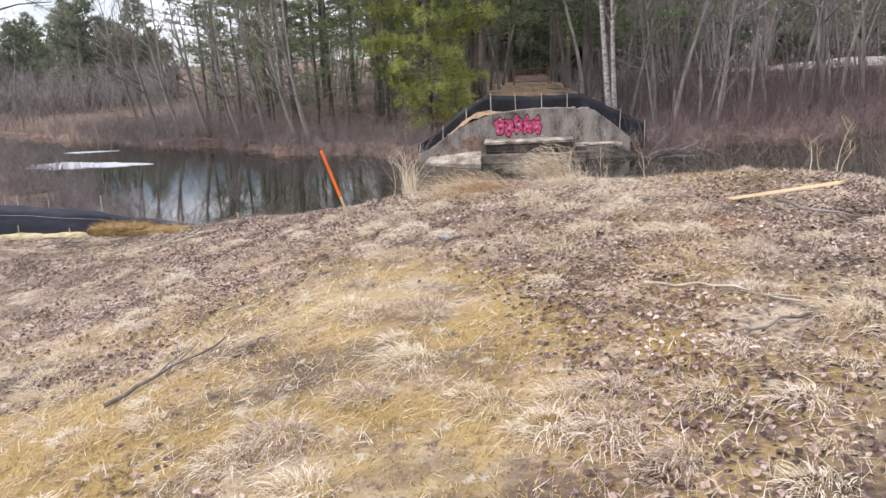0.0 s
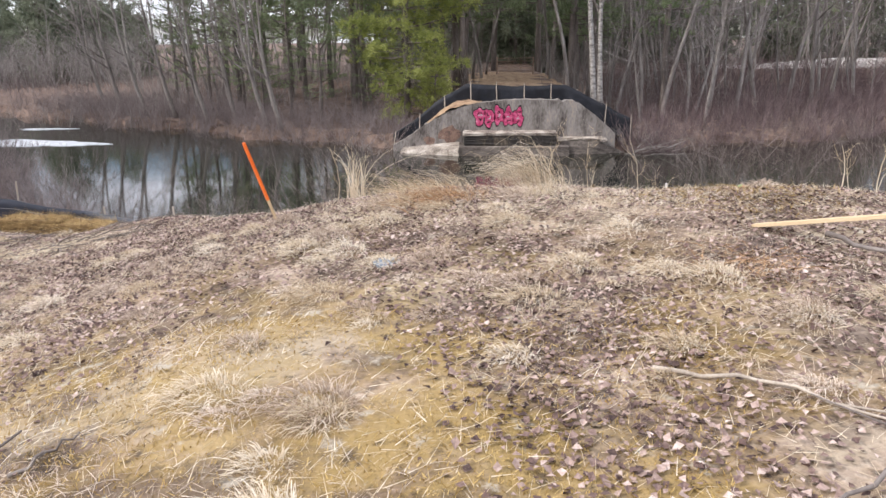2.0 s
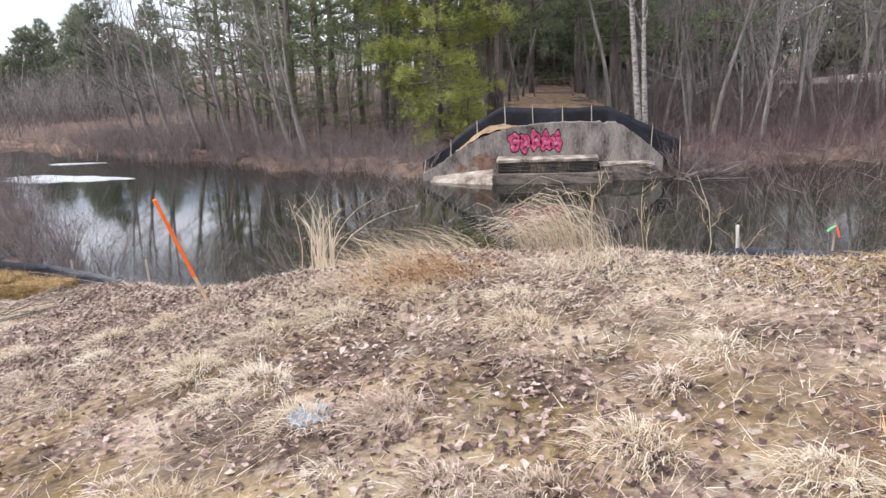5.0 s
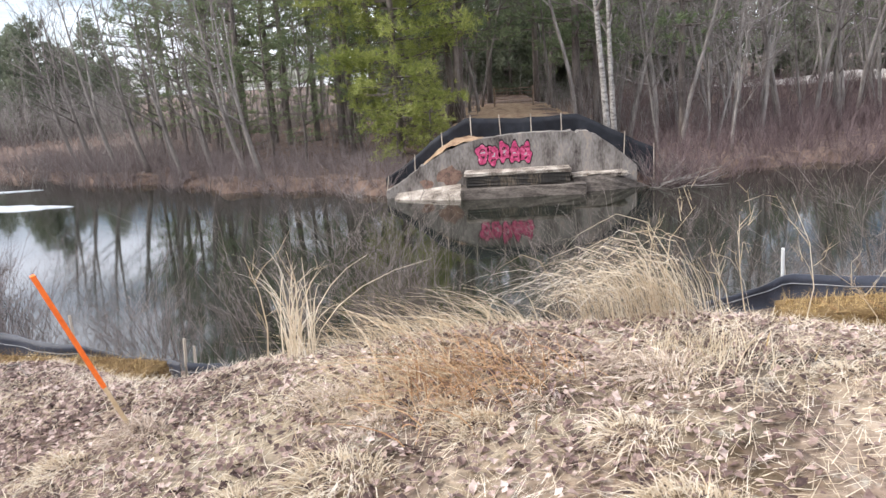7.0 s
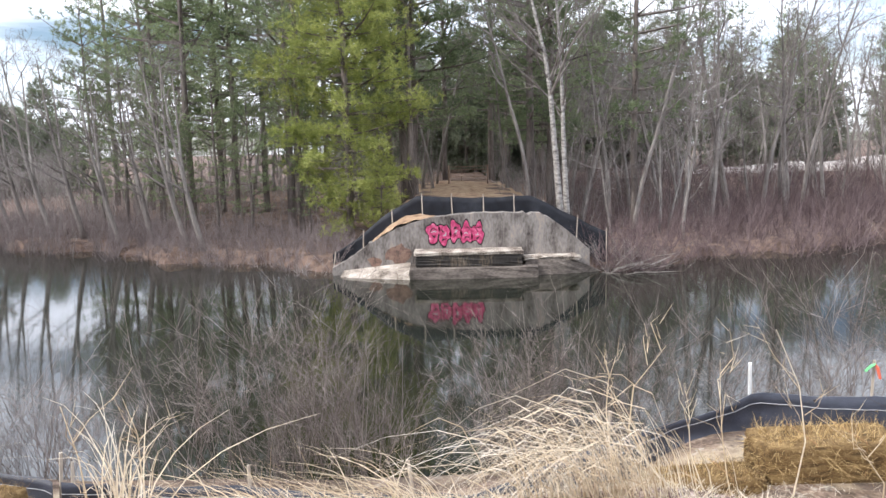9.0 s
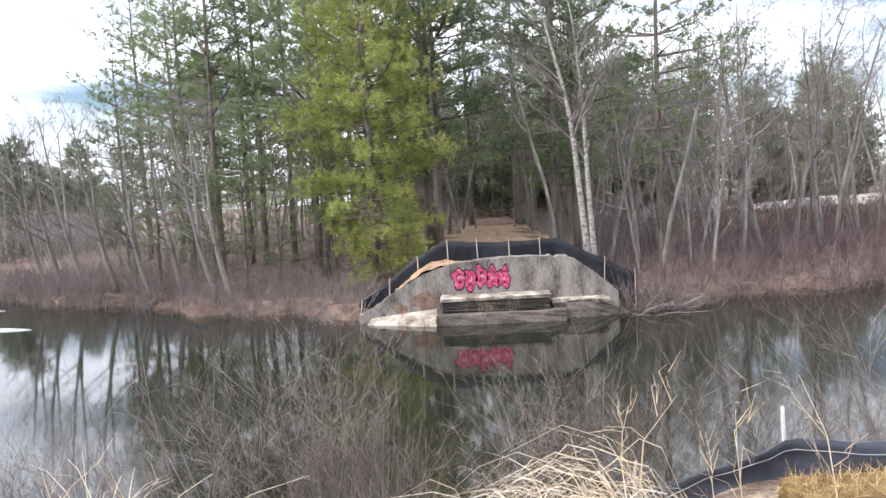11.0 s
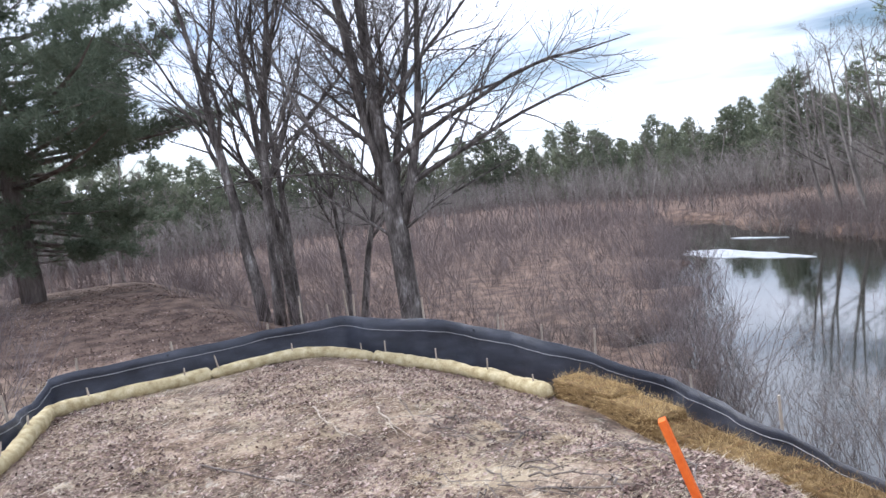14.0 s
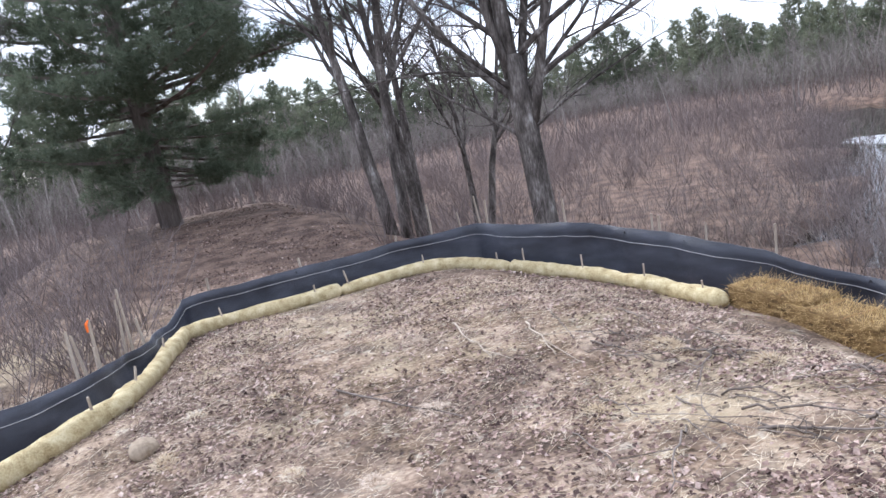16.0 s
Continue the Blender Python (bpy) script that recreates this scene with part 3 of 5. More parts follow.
def rough_slab(b, lo, hi, seed, amount=0.03, cuts=(14, 4, 3)):
    """A weathered block: a grid box with uneven faces and worn edges."""
    bm = bmesh.new()
    bmesh.ops.create_cube(bm, size=1.0)
    bmesh.ops.subdivide_edges(bm, edges=bm.edges[:], cuts=max(cuts) if max(cuts) < 9 else 8, use_grid_fill=True)
    rr = np.random.RandomState(seed)
    v = np.array([p.co for p in bm.verts])
    f = [tuple(q.index for q in face.verts) for face in bm.faces]
    bm.verts.index_update()
    f = [tuple(q.index for q in face.verts) for face in bm.faces]
    bm.free()
    edge = (np.abs(v) > 0.49).sum(1) >= 2
    v = v * np.where(edge, 0.985, 1.0)[:, None]
    size = np.array(hi) - np.array(lo)
    v = (np.array(lo) + np.array(hi)) / 2 + v * size + rr.normal(0, amount, v.shape) * np.minimum(1, size)
    b.add(v, f)


b = Build()
rough_slab(b, (-0.5, -1.15, 0.42), (3.8, 0.05, 0.92), 1, 0.012)
block = part("bearing_block", b, M_wet_stone, abut, "black-stained concrete block")
# thin slab coloured pale for the sun on the block's top
b = Build()
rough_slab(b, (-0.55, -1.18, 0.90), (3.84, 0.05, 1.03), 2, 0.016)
part("sunlit_block_cap", b, M_sunlit_stone, abut, "worn top edge of the block, coloured as sunlit")
b = Build()
rough_slab(b, (-0.75, -1.5, -0.6), (4.4, 0.05, 0.42), 3, 0.010)
part("footing", b, M_footing, abut)
b = Build()
rough_slab(b, (3.9, -0.9, -0.6), (7.8, 0.05, 0.62), 4, 0.014)
_v = b.v[0]                                    # the ledge crumbles away towards its end
_end = sstep(5.2, 7.8, _v[:, 0])
_v[:, 2] -= (_v[:, 2] + 0.6) * 0.62 * _end
_v[:, 1] += (0.05 - _v[:, 1]) * 0.7 * _end
part("ledge", b, M_footing, abut)
# crumbling crust, its pale colour carries the sunlight on the ledge
b = Build()
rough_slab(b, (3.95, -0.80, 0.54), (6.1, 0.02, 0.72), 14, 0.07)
part("ledge_crust", b, M_sunlit_stone, abut, "crumbling ledge coloured pale as sunlit")
# sunlight on the apron is given by its pale colour
b = Build()
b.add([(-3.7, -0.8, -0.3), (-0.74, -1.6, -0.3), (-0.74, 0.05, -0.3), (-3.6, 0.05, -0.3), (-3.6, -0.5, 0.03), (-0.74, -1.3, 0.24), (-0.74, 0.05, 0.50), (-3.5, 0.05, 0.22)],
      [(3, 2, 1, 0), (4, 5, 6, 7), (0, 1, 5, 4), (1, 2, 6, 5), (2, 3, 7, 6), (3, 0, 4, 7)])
part("apron", b, M_sunlit_stone, abut, "concrete apron coloured pale as sunlit")

# spray-painted bubble shapes with dark outlines
for i in range(5):
    rr = np.random.RandomState(60 + i)
    k = 26
    a = np.linspace(0, 6.283, k, endpoint=False)
    rad = 1 + 0.16 * np.sin(3 * a + i) + 0.12 * np.sin(5 * a + 2 * i) + rr.normal(0, 0.03, k)
    cx, cz = 0.22 + i * 0.46, 1.66 + (0.02, -0.05, 0.06, 0.0, -0.02)[i]
    for grow, y, mat, name in ((1.16, -0.006, M_black, "sprayed_outline"), (1.0, -0.011, M_pink, "sprayed_shape")):
        b = Build()
        prism(b, [(cx + math.cos(v) * q * 0.25 * grow, cz + math.sin(v) * q * 0.42 * grow) for v, q in zip(a, rad)], y, 0.02)
        part(name, b, mat, abut, "pink sprayed shape" if mat is M_pink else "dark sprayed outline")
    for j in range(3):
        b = Build()
        u = rr.uniform(-0.12, 0.12, (4, 2)) + np.array((0, (j - 1) * 0.16))
        b.tube([(cx + p, 0, cz + q) for p, q in u], 0.024, 6)
        b.v[0][:, 1] = b.v[0][:, 1] * 0.1 - 0.014
        part("sprayed_stroke", b, M_black if j != 1 else M_cord, abut, "dark sprayed stroke" if j != 1 else "white sprayed highlight")

# pale driftwood washed against the foot of the bank
for i in range(14):
    rr = np.random.RandomState(80 + i)
    x, y = rr.uniform(6.9, 9.6), rr.uniform(36.6, 37.8)
    a, ln = rr.normal(0.3, 0.8), rr.uniform(1.0, 2.6)
    w = np.array((math.cos(a), -0.3 * abs(math.sin(a)), rr.uniform(0.0, 0.35)))
    p = np.array((x, y, rr.uniform(0.0, 0.25)))
    b = Build()
    b.tube([p, p + w * ln * 0.5 + rr.normal(0, 0.08, 3), p + w * ln], (0.024, 0.018, 0.008), 5)
    tagged(part("driftwood_branch", b, M_bark), "bleached fallen branch at the far water's edge", "branch", "driftwood by the abutment")

# sand spilling over the wall, the bed behind it
b = Build()
xx, yy = np.meshgrid(np.linspace(-2.5, 0.3, 15), np.linspace(0, 1, 7))
zz = np.interp(xx, key_x, key_z) + 0.42 * np.sin(np.clip((xx + 2.5) / 2.8, 0, 1) * math.pi) * (0.35 + 0.65 * yy) + 0.03 * np.sin(xx * 9 + yy * 5)
b.add(np.stack((xx, 38.05 + yy * 0.9, zz - 0.05), -1), [(j * 15 + i, j * 15 + i + 1, (j + 1) * 15 + i + 1, (j + 1) * 15 + i) for j in range(6) for i in range(14)])
tagged(part("sand_pile", b, M_sand, smooth=True), "heap of tan sand spilling over the abutment", "sand")
silt_fence([(-4.1, 38.9), (-2.9, 38.75), (-1.9, 38.7), (-0.45, 38.8), (0.6, 38.8), (1.9, 38.8), (4.35, 38.8), (5.6, 38.75), (6.7, 38.6), (7.55, 38.45)], 0.7, 3, "black silt fence along the top of the far abutment",
           tops=(0.75, 1.5, 2.38, 3.2, 3.12, 3.08, 3.1, 2.5, 1.92, 1.5), posts=1.22, post_rise=0.1, out=-1.0, mat=M_farfabric)
b = Build()
xx, yy = np.meshgrid(np.linspace(-1.2, 5.2, 20), np.linspace(39.0, 64, 30))
b.add(np.stack((xx, yy, 2.36 + 0.3 * np.cos((xx - 2) / 3.4 * 1.3) + 0.05 * np.sin(yy * 1.3 + xx)), -1), [(j * 20 + i, j * 20 + i + 1, (j + 1) * 20 + i + 1, (j + 1) * 20 + i) for j in range(29) for i in range(19)])
tagged(part("path", b, M_sand, smooth=True), "sandy tan trail on the old railway bed", "path", kind="structure")
gate = thing("pipe_gate", pose(1.2, 60, 2.6), "rusty steel pipe gate closing the trail", "gate")
for x in (0.0, 2.75):
    b = Build()
    b.tube([(x, 0, -0.2), (x, 0, 1.35)], 0.07, 8)
    part("post", b, M_gate, gate)
for z in (0.25, 0.5, 0.75, 1.0, 1.22):
    b = Build()
    b.tube([(0.05, 0, z), (2.7, 0, z + 0.02)], 0.03, 6)
    part("rail", b, M_gate, gate)
for x in (0.9, 1.8):
    b = Build()
    b.tube([(x, -0.035, 0.2), (x, -0.035, 1.25)], 0.02, 6)
    part("brace", b, M_gate, gate)
# the pale road bank behind the scrub
b = Build()
xs = np.linspace(13, 90, 60)
z0 = 1.35 + (xs - 16.7) * 0.047 + 0.05 * np.sin(xs * 0.9)
zt = z0 + 0.62 + 0.1 * np.sin(xs * 0.6)
b.add(np.concatenate((np.column_stack((xs, np.full(60, 74.2), z0 - 0.7)), np.column_stack((xs, np.full(60, 75.0), zt)), np.column_stack((xs, np.full(60, 81.0), zt + 0.1)))),
      [(r_ * 60 + i, r_ * 60 + i + 1, (r_ + 1) * 60 + i + 1, (r_ + 1) * 60 + i) for r_ in (0, 1) for i in range(59)])
tagged(part("road", b, M_road, smooth=True), "pale gravel road bank beyond the scrub", "road", kind="structure")

# ---- trees ----


def bare_tree(seed, height, radius, lean=(0, 0), stems=1, first=0.35, twigs=1.0, droop=0.0, levels=3, spreadr=1.0, wander=0.05, reach=0.42, stem_spread=0.55):
    """Trunk and branches of a leafless tree as two Builds."""
    r = np.random.RandomState(seed)
    trunk, crown = Build(), Build()

    def limb(p, d, length, rad, level):
        n = (9, 5, 3, 2)[level]
        pts, radii = [p], [rad]
        q, w = np.array(p), np.array(d)
        for i in range(n):
            w = w + r.normal(0, (wander, 0.13, 0.2, 0.25)[level], 3)
            w[2] += (0.03, 0.07, 0.05 - droop, 0.03 - droop)[level]
            w /= np.linalg.norm(w)
            q = q + w * length / n
            pts.append(q)
            radii.append(max(rad * (1 - 0.82 * (i + 1) / n), 0.004))
        (trunk if level == 0 else crown).tube(pts, radii, (8, 5, 3, 3)[level], cap=level == 0)
        if level >= levels:
            return
        count = int(((15, 8, 6)[level]) * twigs * r.uniform(0.8, 1.2))
        for c in range(count):
            t = r.uniform(first if level == 0 else 0.2, 1.0) ** (0.8 if level == 0 else 1)
            k = t * n
            i = min(int(k), n - 1)
            base = pts[i] + (pts[i + 1] - pts[i]) * (k - i)
            along = pts[i + 1] - pts[i]
            along /= np.linalg.norm(along)
            side = np.cross(along, r.normal(0, 1, 3))
            side /= np.linalg.norm(side) + 1e-9
            ang = r.uniform(0.5, 1.05) * spreadr
            dd = along * math.cos(ang) + side * math.sin(ang)
            if level == 0:
                dd[2] = max(dd[2], 0.12)
            ln = length * ((reach, 0.5, 0.5)[level]) * (1.15 - 0.6 * t) * r.uniform(0.7, 1.2)
            limb(base, dd, ln, max(radii[i] * r.uniform(0.35, 0.6), 0.006), level + 1)

    for s in range(stems):
        a = r.uniform(0, 6.28)
        off = np.array((math.cos(a), math.sin(a), 0)) * (0.12 + radius) * (stems > 1)
        d = np.array((lean[0], lean[1], 1.0)) + (off * stem_spread / (0.12 + radius) * 0.3 if stems > 1 else 0)
        limb(np.array((0, 0, -0.25)) + off, d / np.linalg.norm(d), height * r.uniform(0.8, 1.0), radius * r.uniform(0.75, 1.0), 0)
    return trunk, crown


def tuft(b, p, d, r, size, needles, width=0.11):
    """A spray of needles round a twig's end."""
    d = d / (np.linalg.norm(d) + 1e-9)
    q = r.normal(0, 1, (needles, 3)) * 0.75 + d * 0.9
    q /= np.linalg.norm(q, axis=1)[:, None]
    s = np.cross(q, r.normal(0, 1, (needles, 3)))
    s *= (size * width) / (np.linalg.norm(s, axis=1)[:, None] + 1e-9)
    ln = size * r.uniform(0.6, 1.2, (needles, 1))
    v = np.stack((p - s, p + s, p + q * ln), 1).reshape(-1, 3)
    b.v.append(v)
    b.f.extend([(b.n + 3 * i, b.n + 3 * i + 1, b.n + 3 * i + 2) for i in range(needles)])
    b.n += 3 * needles


def pine(seed, height, radius, bottom, reach, density=1.0, size=0.28, needles=9, gap=0.55, lean=(0, 0), uneven=0.35, simple=False, width=0.05, puff=0.07, sag=0.0, pole=0.75):
    """Trunk, limbs and flat layered needle sprays of a white pine."""
    r = np.random.RandomState(seed)
    trunk, limbs, needle = Build(), Build(), Build()
    n = 10
    pts = [np.array((lean[0] * t * height + r.normal(0, 0.04) * (t > 0), lean[1] * t * height + r.normal(0, 0.04) * (t > 0), t * height - 0.25)) for t in np.linspace(0, 1, n + 1)]
    trunk.tube(pts, [max(radius * (1 - 0.93 * t), 0.02) for t in np.linspace(0, 1, n + 1)], 9)
    z = bottom
    while z < height * 0.985:
        t = (z - bottom) / (height - bottom)
        k = z / height * n
        i = min(int(k), n - 1)
        base = pts[i] + (pts[i + 1] - pts[i]) * (k - i)
        prof = min(1, 0.55 + 1.6 * t) if t < 0.28 else (1 - t) ** pole * 1.28
        whorl = r.uniform(0, 6.28)
        count = r.randint(3, 6)
        for c in range(count):
            a = whorl + c * 6.28 / count + r.normal(0, 0.25)
            ln = max(0.35, reach * prof * r.uniform(1 - uneven, 1 + uneven))
            rise = -0.06 - sag * (1 - t) + 0.65 * t + r.normal(0, 0.08)
            m = 2 if simple else 4
            lp = [base]
            w = np.array((math.cos(a), math.sin(a), rise))
            w /= np.linalg.norm(w)
            for q in range(m):
                w = w + r.normal(0, 0.06, 3) + np.array((0, 0, 0.05))
                w /= np.linalg.norm(w)
                lp.append(lp[-1] + w * ln / m)
            limbs.tube(lp, np.linspace(max(0.014, 0.018 * ln), 0.006, m + 1), 3, cap=False)
            across = np.cross(w, (0, 0, 1))
            across /= np.linalg.norm(across) + 1e-9
            shoots = int(ln * 2.6 * density) + 2
            for q in range(shoots):
                u = r.uniform(0.25, 1.0)
                j = min(int(u * m), m - 1)
                root = lp[j] + (lp[j + 1] - lp[j]) * (u * m - j)
                d = w * r.uniform(0.35, 0.9) + across * r.choice((-1, 1)) * r.uniform(0.4, 1.0) * (1 if u < 0.93 else 0.2) + np.array((0, 0, r.normal(0.08, 0.08)))
                d /= np.linalg.norm(d)
                sl = ln * 0.34 * (1.2 - u) + 0.22
                for e in range(max(1, int(sl * 2.8 * density))):
                    p = root + d * sl * r.uniform(0.2, 1.0) + np.array((0, 0, r.normal(0.02, puff)))
                    tuft(needle, p, d + np.array((0, 0, 0.35)), r, size, needles, width)
        z += gap * r.uniform(0.7, 1.3)
    return trunk, limbs, needle


def plant_bare(name, m, builds, mat, twig_mat, label, group="", cat="tree"):
    t = thing(name, m, label, cat, group)
    part("trunk", builds[0], mat, t, smooth=True)
    tagged(part("crown", builds[1], twig_mat, t), kind="stuff")
    return t


def plant_pine(name, m, builds, mat, label, group=""):
    t = thing(name, m, label, "tree", group)
    part("trunk", builds[0], M_darkbark, t, smooth=True)
    tagged(part("limb_work", builds[1], M_darkbark, t), kind="stuff")
    tagged(part("foliage", builds[2], mat, t), kind="stuff")
    return t


def at_ground(x, y, turn=0.0, scale=1.0, sink=0.0):
    return Matrix.Translation((x, y, gz(x, y) - sink)) @ Matrix.Rotation(turn, 4, "Z") @ Matrix.Scale(scale, 4)

R = random.Random(5)
# the bright pine on the left shoulder of the far bank, its darker neighbours
plant_pine("white_pine", at_ground(-4.0, 44.4, 1.0), pine(3, 25, 0.22, 1.0, 3.2, 1.7, 0.34, 11, 0.42, uneven=0.65, width=0.05, puff=0.2, pole=0.5, sag=0.15), M_brightpine, "tall yellow-green white pine beside the abutment")
plant_pine("young_pine", at_ground(-2.3, 43.2), pine(4, 4.2, 0.07, 0.3, 1.2, 3.0, 0.2, 10, 0.3), M_brightpine, "small yellow-green pine beside the abutment")
wood_a = plant_pine("white_pine", at_ground(-1.6, 52, 2.0), pine(8, 24, 0.26, 4.6, 4.2, 0.95, 0.40, 9, 0.85, uneven=0.7, width=0.06, puff=0.12, pole=0.55), M_pine, "tall dark green white pine in the woods", "woodland pines")
wood_b = plant_pine("white_pine", at_ground(6.0, 52, 0.4), pine(9, 25, 0.28, 5.2, 4.0, 1.05, 0.40, 9, 0.88, uneven=0.6, width=0.06, puff=0.1, pole=0.55), M_pine, "tall white pine with a bare lower trunk", "woodland pines")
wood_c = plant_pine("white_pine", at_ground(-12.2, 54, 0.4), pine(10, 24, 0.20, 5.0, 3.3, 1.05, 0.40, 9, 0.9, uneven=0.6, width=0.06, puff=0.1, pole=0.6), M_pine, "thin-crowned dark pine in the woods", "woodland pines")
for k, x, y, s in ((0, -4.9, 51, 1.0), (0, 1.0, 69, 1.0), (1, -8.0, 50, 0.95), (2, -10.6, 55, 1.05), (2, -13.6, 55.5, 1.0), (1, 4.8, 68, 0.95), (0, 8.8, 62, 1.0), (2, -17, 54, 0.95), (1, -14.4, 52, 0.95),
                   (1, -20, 60, 0.85), (0, -15, 64, 1.0), (2, -24.5, 61, 0.74), (1, -3.0, 60, 1.05), (0, -8, 64, 1.0), (2, 10.5, 45.5, 1.0), (1, 12.5, 88, 0.8), (0, 20, 92, 0.7), (0, 6.9, 58, 1.05), (2, -1.0, 47.5, 1.0), (2, -6.8, 46.6, 0.85), (0, -0.9, 50, 0.95), (1, 7.6, 54.5, 1.0)):
    copy_thing((wood_a, wood_b, wood_c)[k], at_ground(x, y, R.uniform(0, 6.28), s))
for x, y, s in ((-9.2, 45.6, 0.36), (-11.8, 48.5, 0.45), (-15.2, 49.5, 0.42), (-6.3, 46.2, 0.3), (-18.5, 52.5, 0.5), (-13.0, 46.6, 0.28), (-8.2, 53.0, 0.6), (-20.5, 53.5, 0.4)):    # young pines at the wood's edge
    copy_thing(wood_a, at_ground(x, y, R.uniform(0, 6.28), s))
for i in range(16):
    x = R.uniform(-26, 12)
    y = max(float(far_bank(x)) + 14, 66) + R.uniform(0, 26)
    if (not 0.4 < x < 4.8 or y > 82) and x > -0.55 * (y - 10):
        copy_thing(R.choice((wood_a, wood_b, wood_c)), at_ground(x, y, R.uniform(0, 6.28), R.uniform(0.75, 1.0)))

bare_a = plant_bare("bare_tree", at_ground(-6.4, 47.5), bare_tree(2, 14, 0.13, twigs=0.8), M_bark, M_twig, "slender leafless grey tree in the woods", "bare woodland trees")
bare_b = plant_bare("bare_tree", at_ground(-16.6, 46.5), bare_tree(6, 10, 0.13, lean=(-0.35, -0.1), stems=2, twigs=0.75, first=0.25), M_bark, M_twig, "leaning leafless tree on the pond bank", "leaning bank trees")
bare_c = plant_bare("bare_tree", at_ground(12.0, 46.0), bare_tree(7, 9, 0.11, lean=(0.08, -0.05), twigs=1.0, first=0.15, spreadr=1.15), M_bark, M_twig, "bushy leafless grey tree in the scrub", "scrub trees")
birch = plant_bare("birch_tree", at_ground(6.5, 42.4), bare_tree(11, 17, 0.18, lean=(-0.04, 0), stems=2, twigs=0.9, first=0.25, wander=0.04, stem_spread=0.25), M_palebark, M_twig, "pale-barked leafless tree beside the abutment")
for x, y, a, s in ((-11.3, 43.6, 0.1, 1.0), (-12.3, 44.6, -0.4, 1.05), (-14.8, 46.2, 0.5, 0.9), (-20.0, 49.5, 0.2, 1.1), (-22.5, 51.0, -0.2, 1.15), (-25.5, 53.5, 0.3, 1.1), (-18.0, 48.6, 0.9, 0.8), (-28, 56, 0.0, 1.1)):
    copy_thing(bare_b, at_ground(x, y, a, s))
for x, y, s in ((5.2, 46.0, 1.1), (8.2, 47.5, 1.0), (10.4, 45.2, 1.15), (14.0, 49.0, 0.9), (9.0, 55.0, 1.1), (4.9, 55, 1.0), (5.1, 60.5, 1.0), (0.1, 56, 1.05), (0.3, 62, 1.0), (-0.6, 58, 1.1), (18.5, 60, 0.9), (23.5, 56, 0.95), (30, 66, 1.0), (31.0, 66.8, 1.0)):
    copy_thing(bare_a, at_ground(x, y, R.uniform(0, 6.28), s))
for i in range(26):
    x = R.uniform(-30, 0)
    copy_thing(bare_a, at_ground(x, float(far_bank(x)) + R.uniform(5, 34), R.uniform(0, 6.28), R.uniform(0.65, 1.05)))
for i in range(30):
    x = R.uniform(8, 42)
    copy_thing(bare_c if i % 3 else bare_a, at_ground(x, float(far_bank(x)) + R.uniform(3, 32), R.uniform(0, 6.28), R.uniform(0.6, 1.1)))
for x, y, s in ((13.3, 46.5, 1.5), (17.2, 49.5, 1.45), (22.0, 53.0, 1.6), (11.6, 50.5, 1.4), (26.5, 57.0, 1.5)):
    copy_thing(bare_c, at_ground(x, y, R.uniform(0, 6.28), s))
for x, y, s in ((15.2, 47.5, 1.3), (19.6, 51.0, 1.25), (24.2, 55.5, 1.3), (9.6, 47.0, 1.25)):
    copy_thing(bare_a, at_ground(x, y, R.uniform(0, 6.28), s))
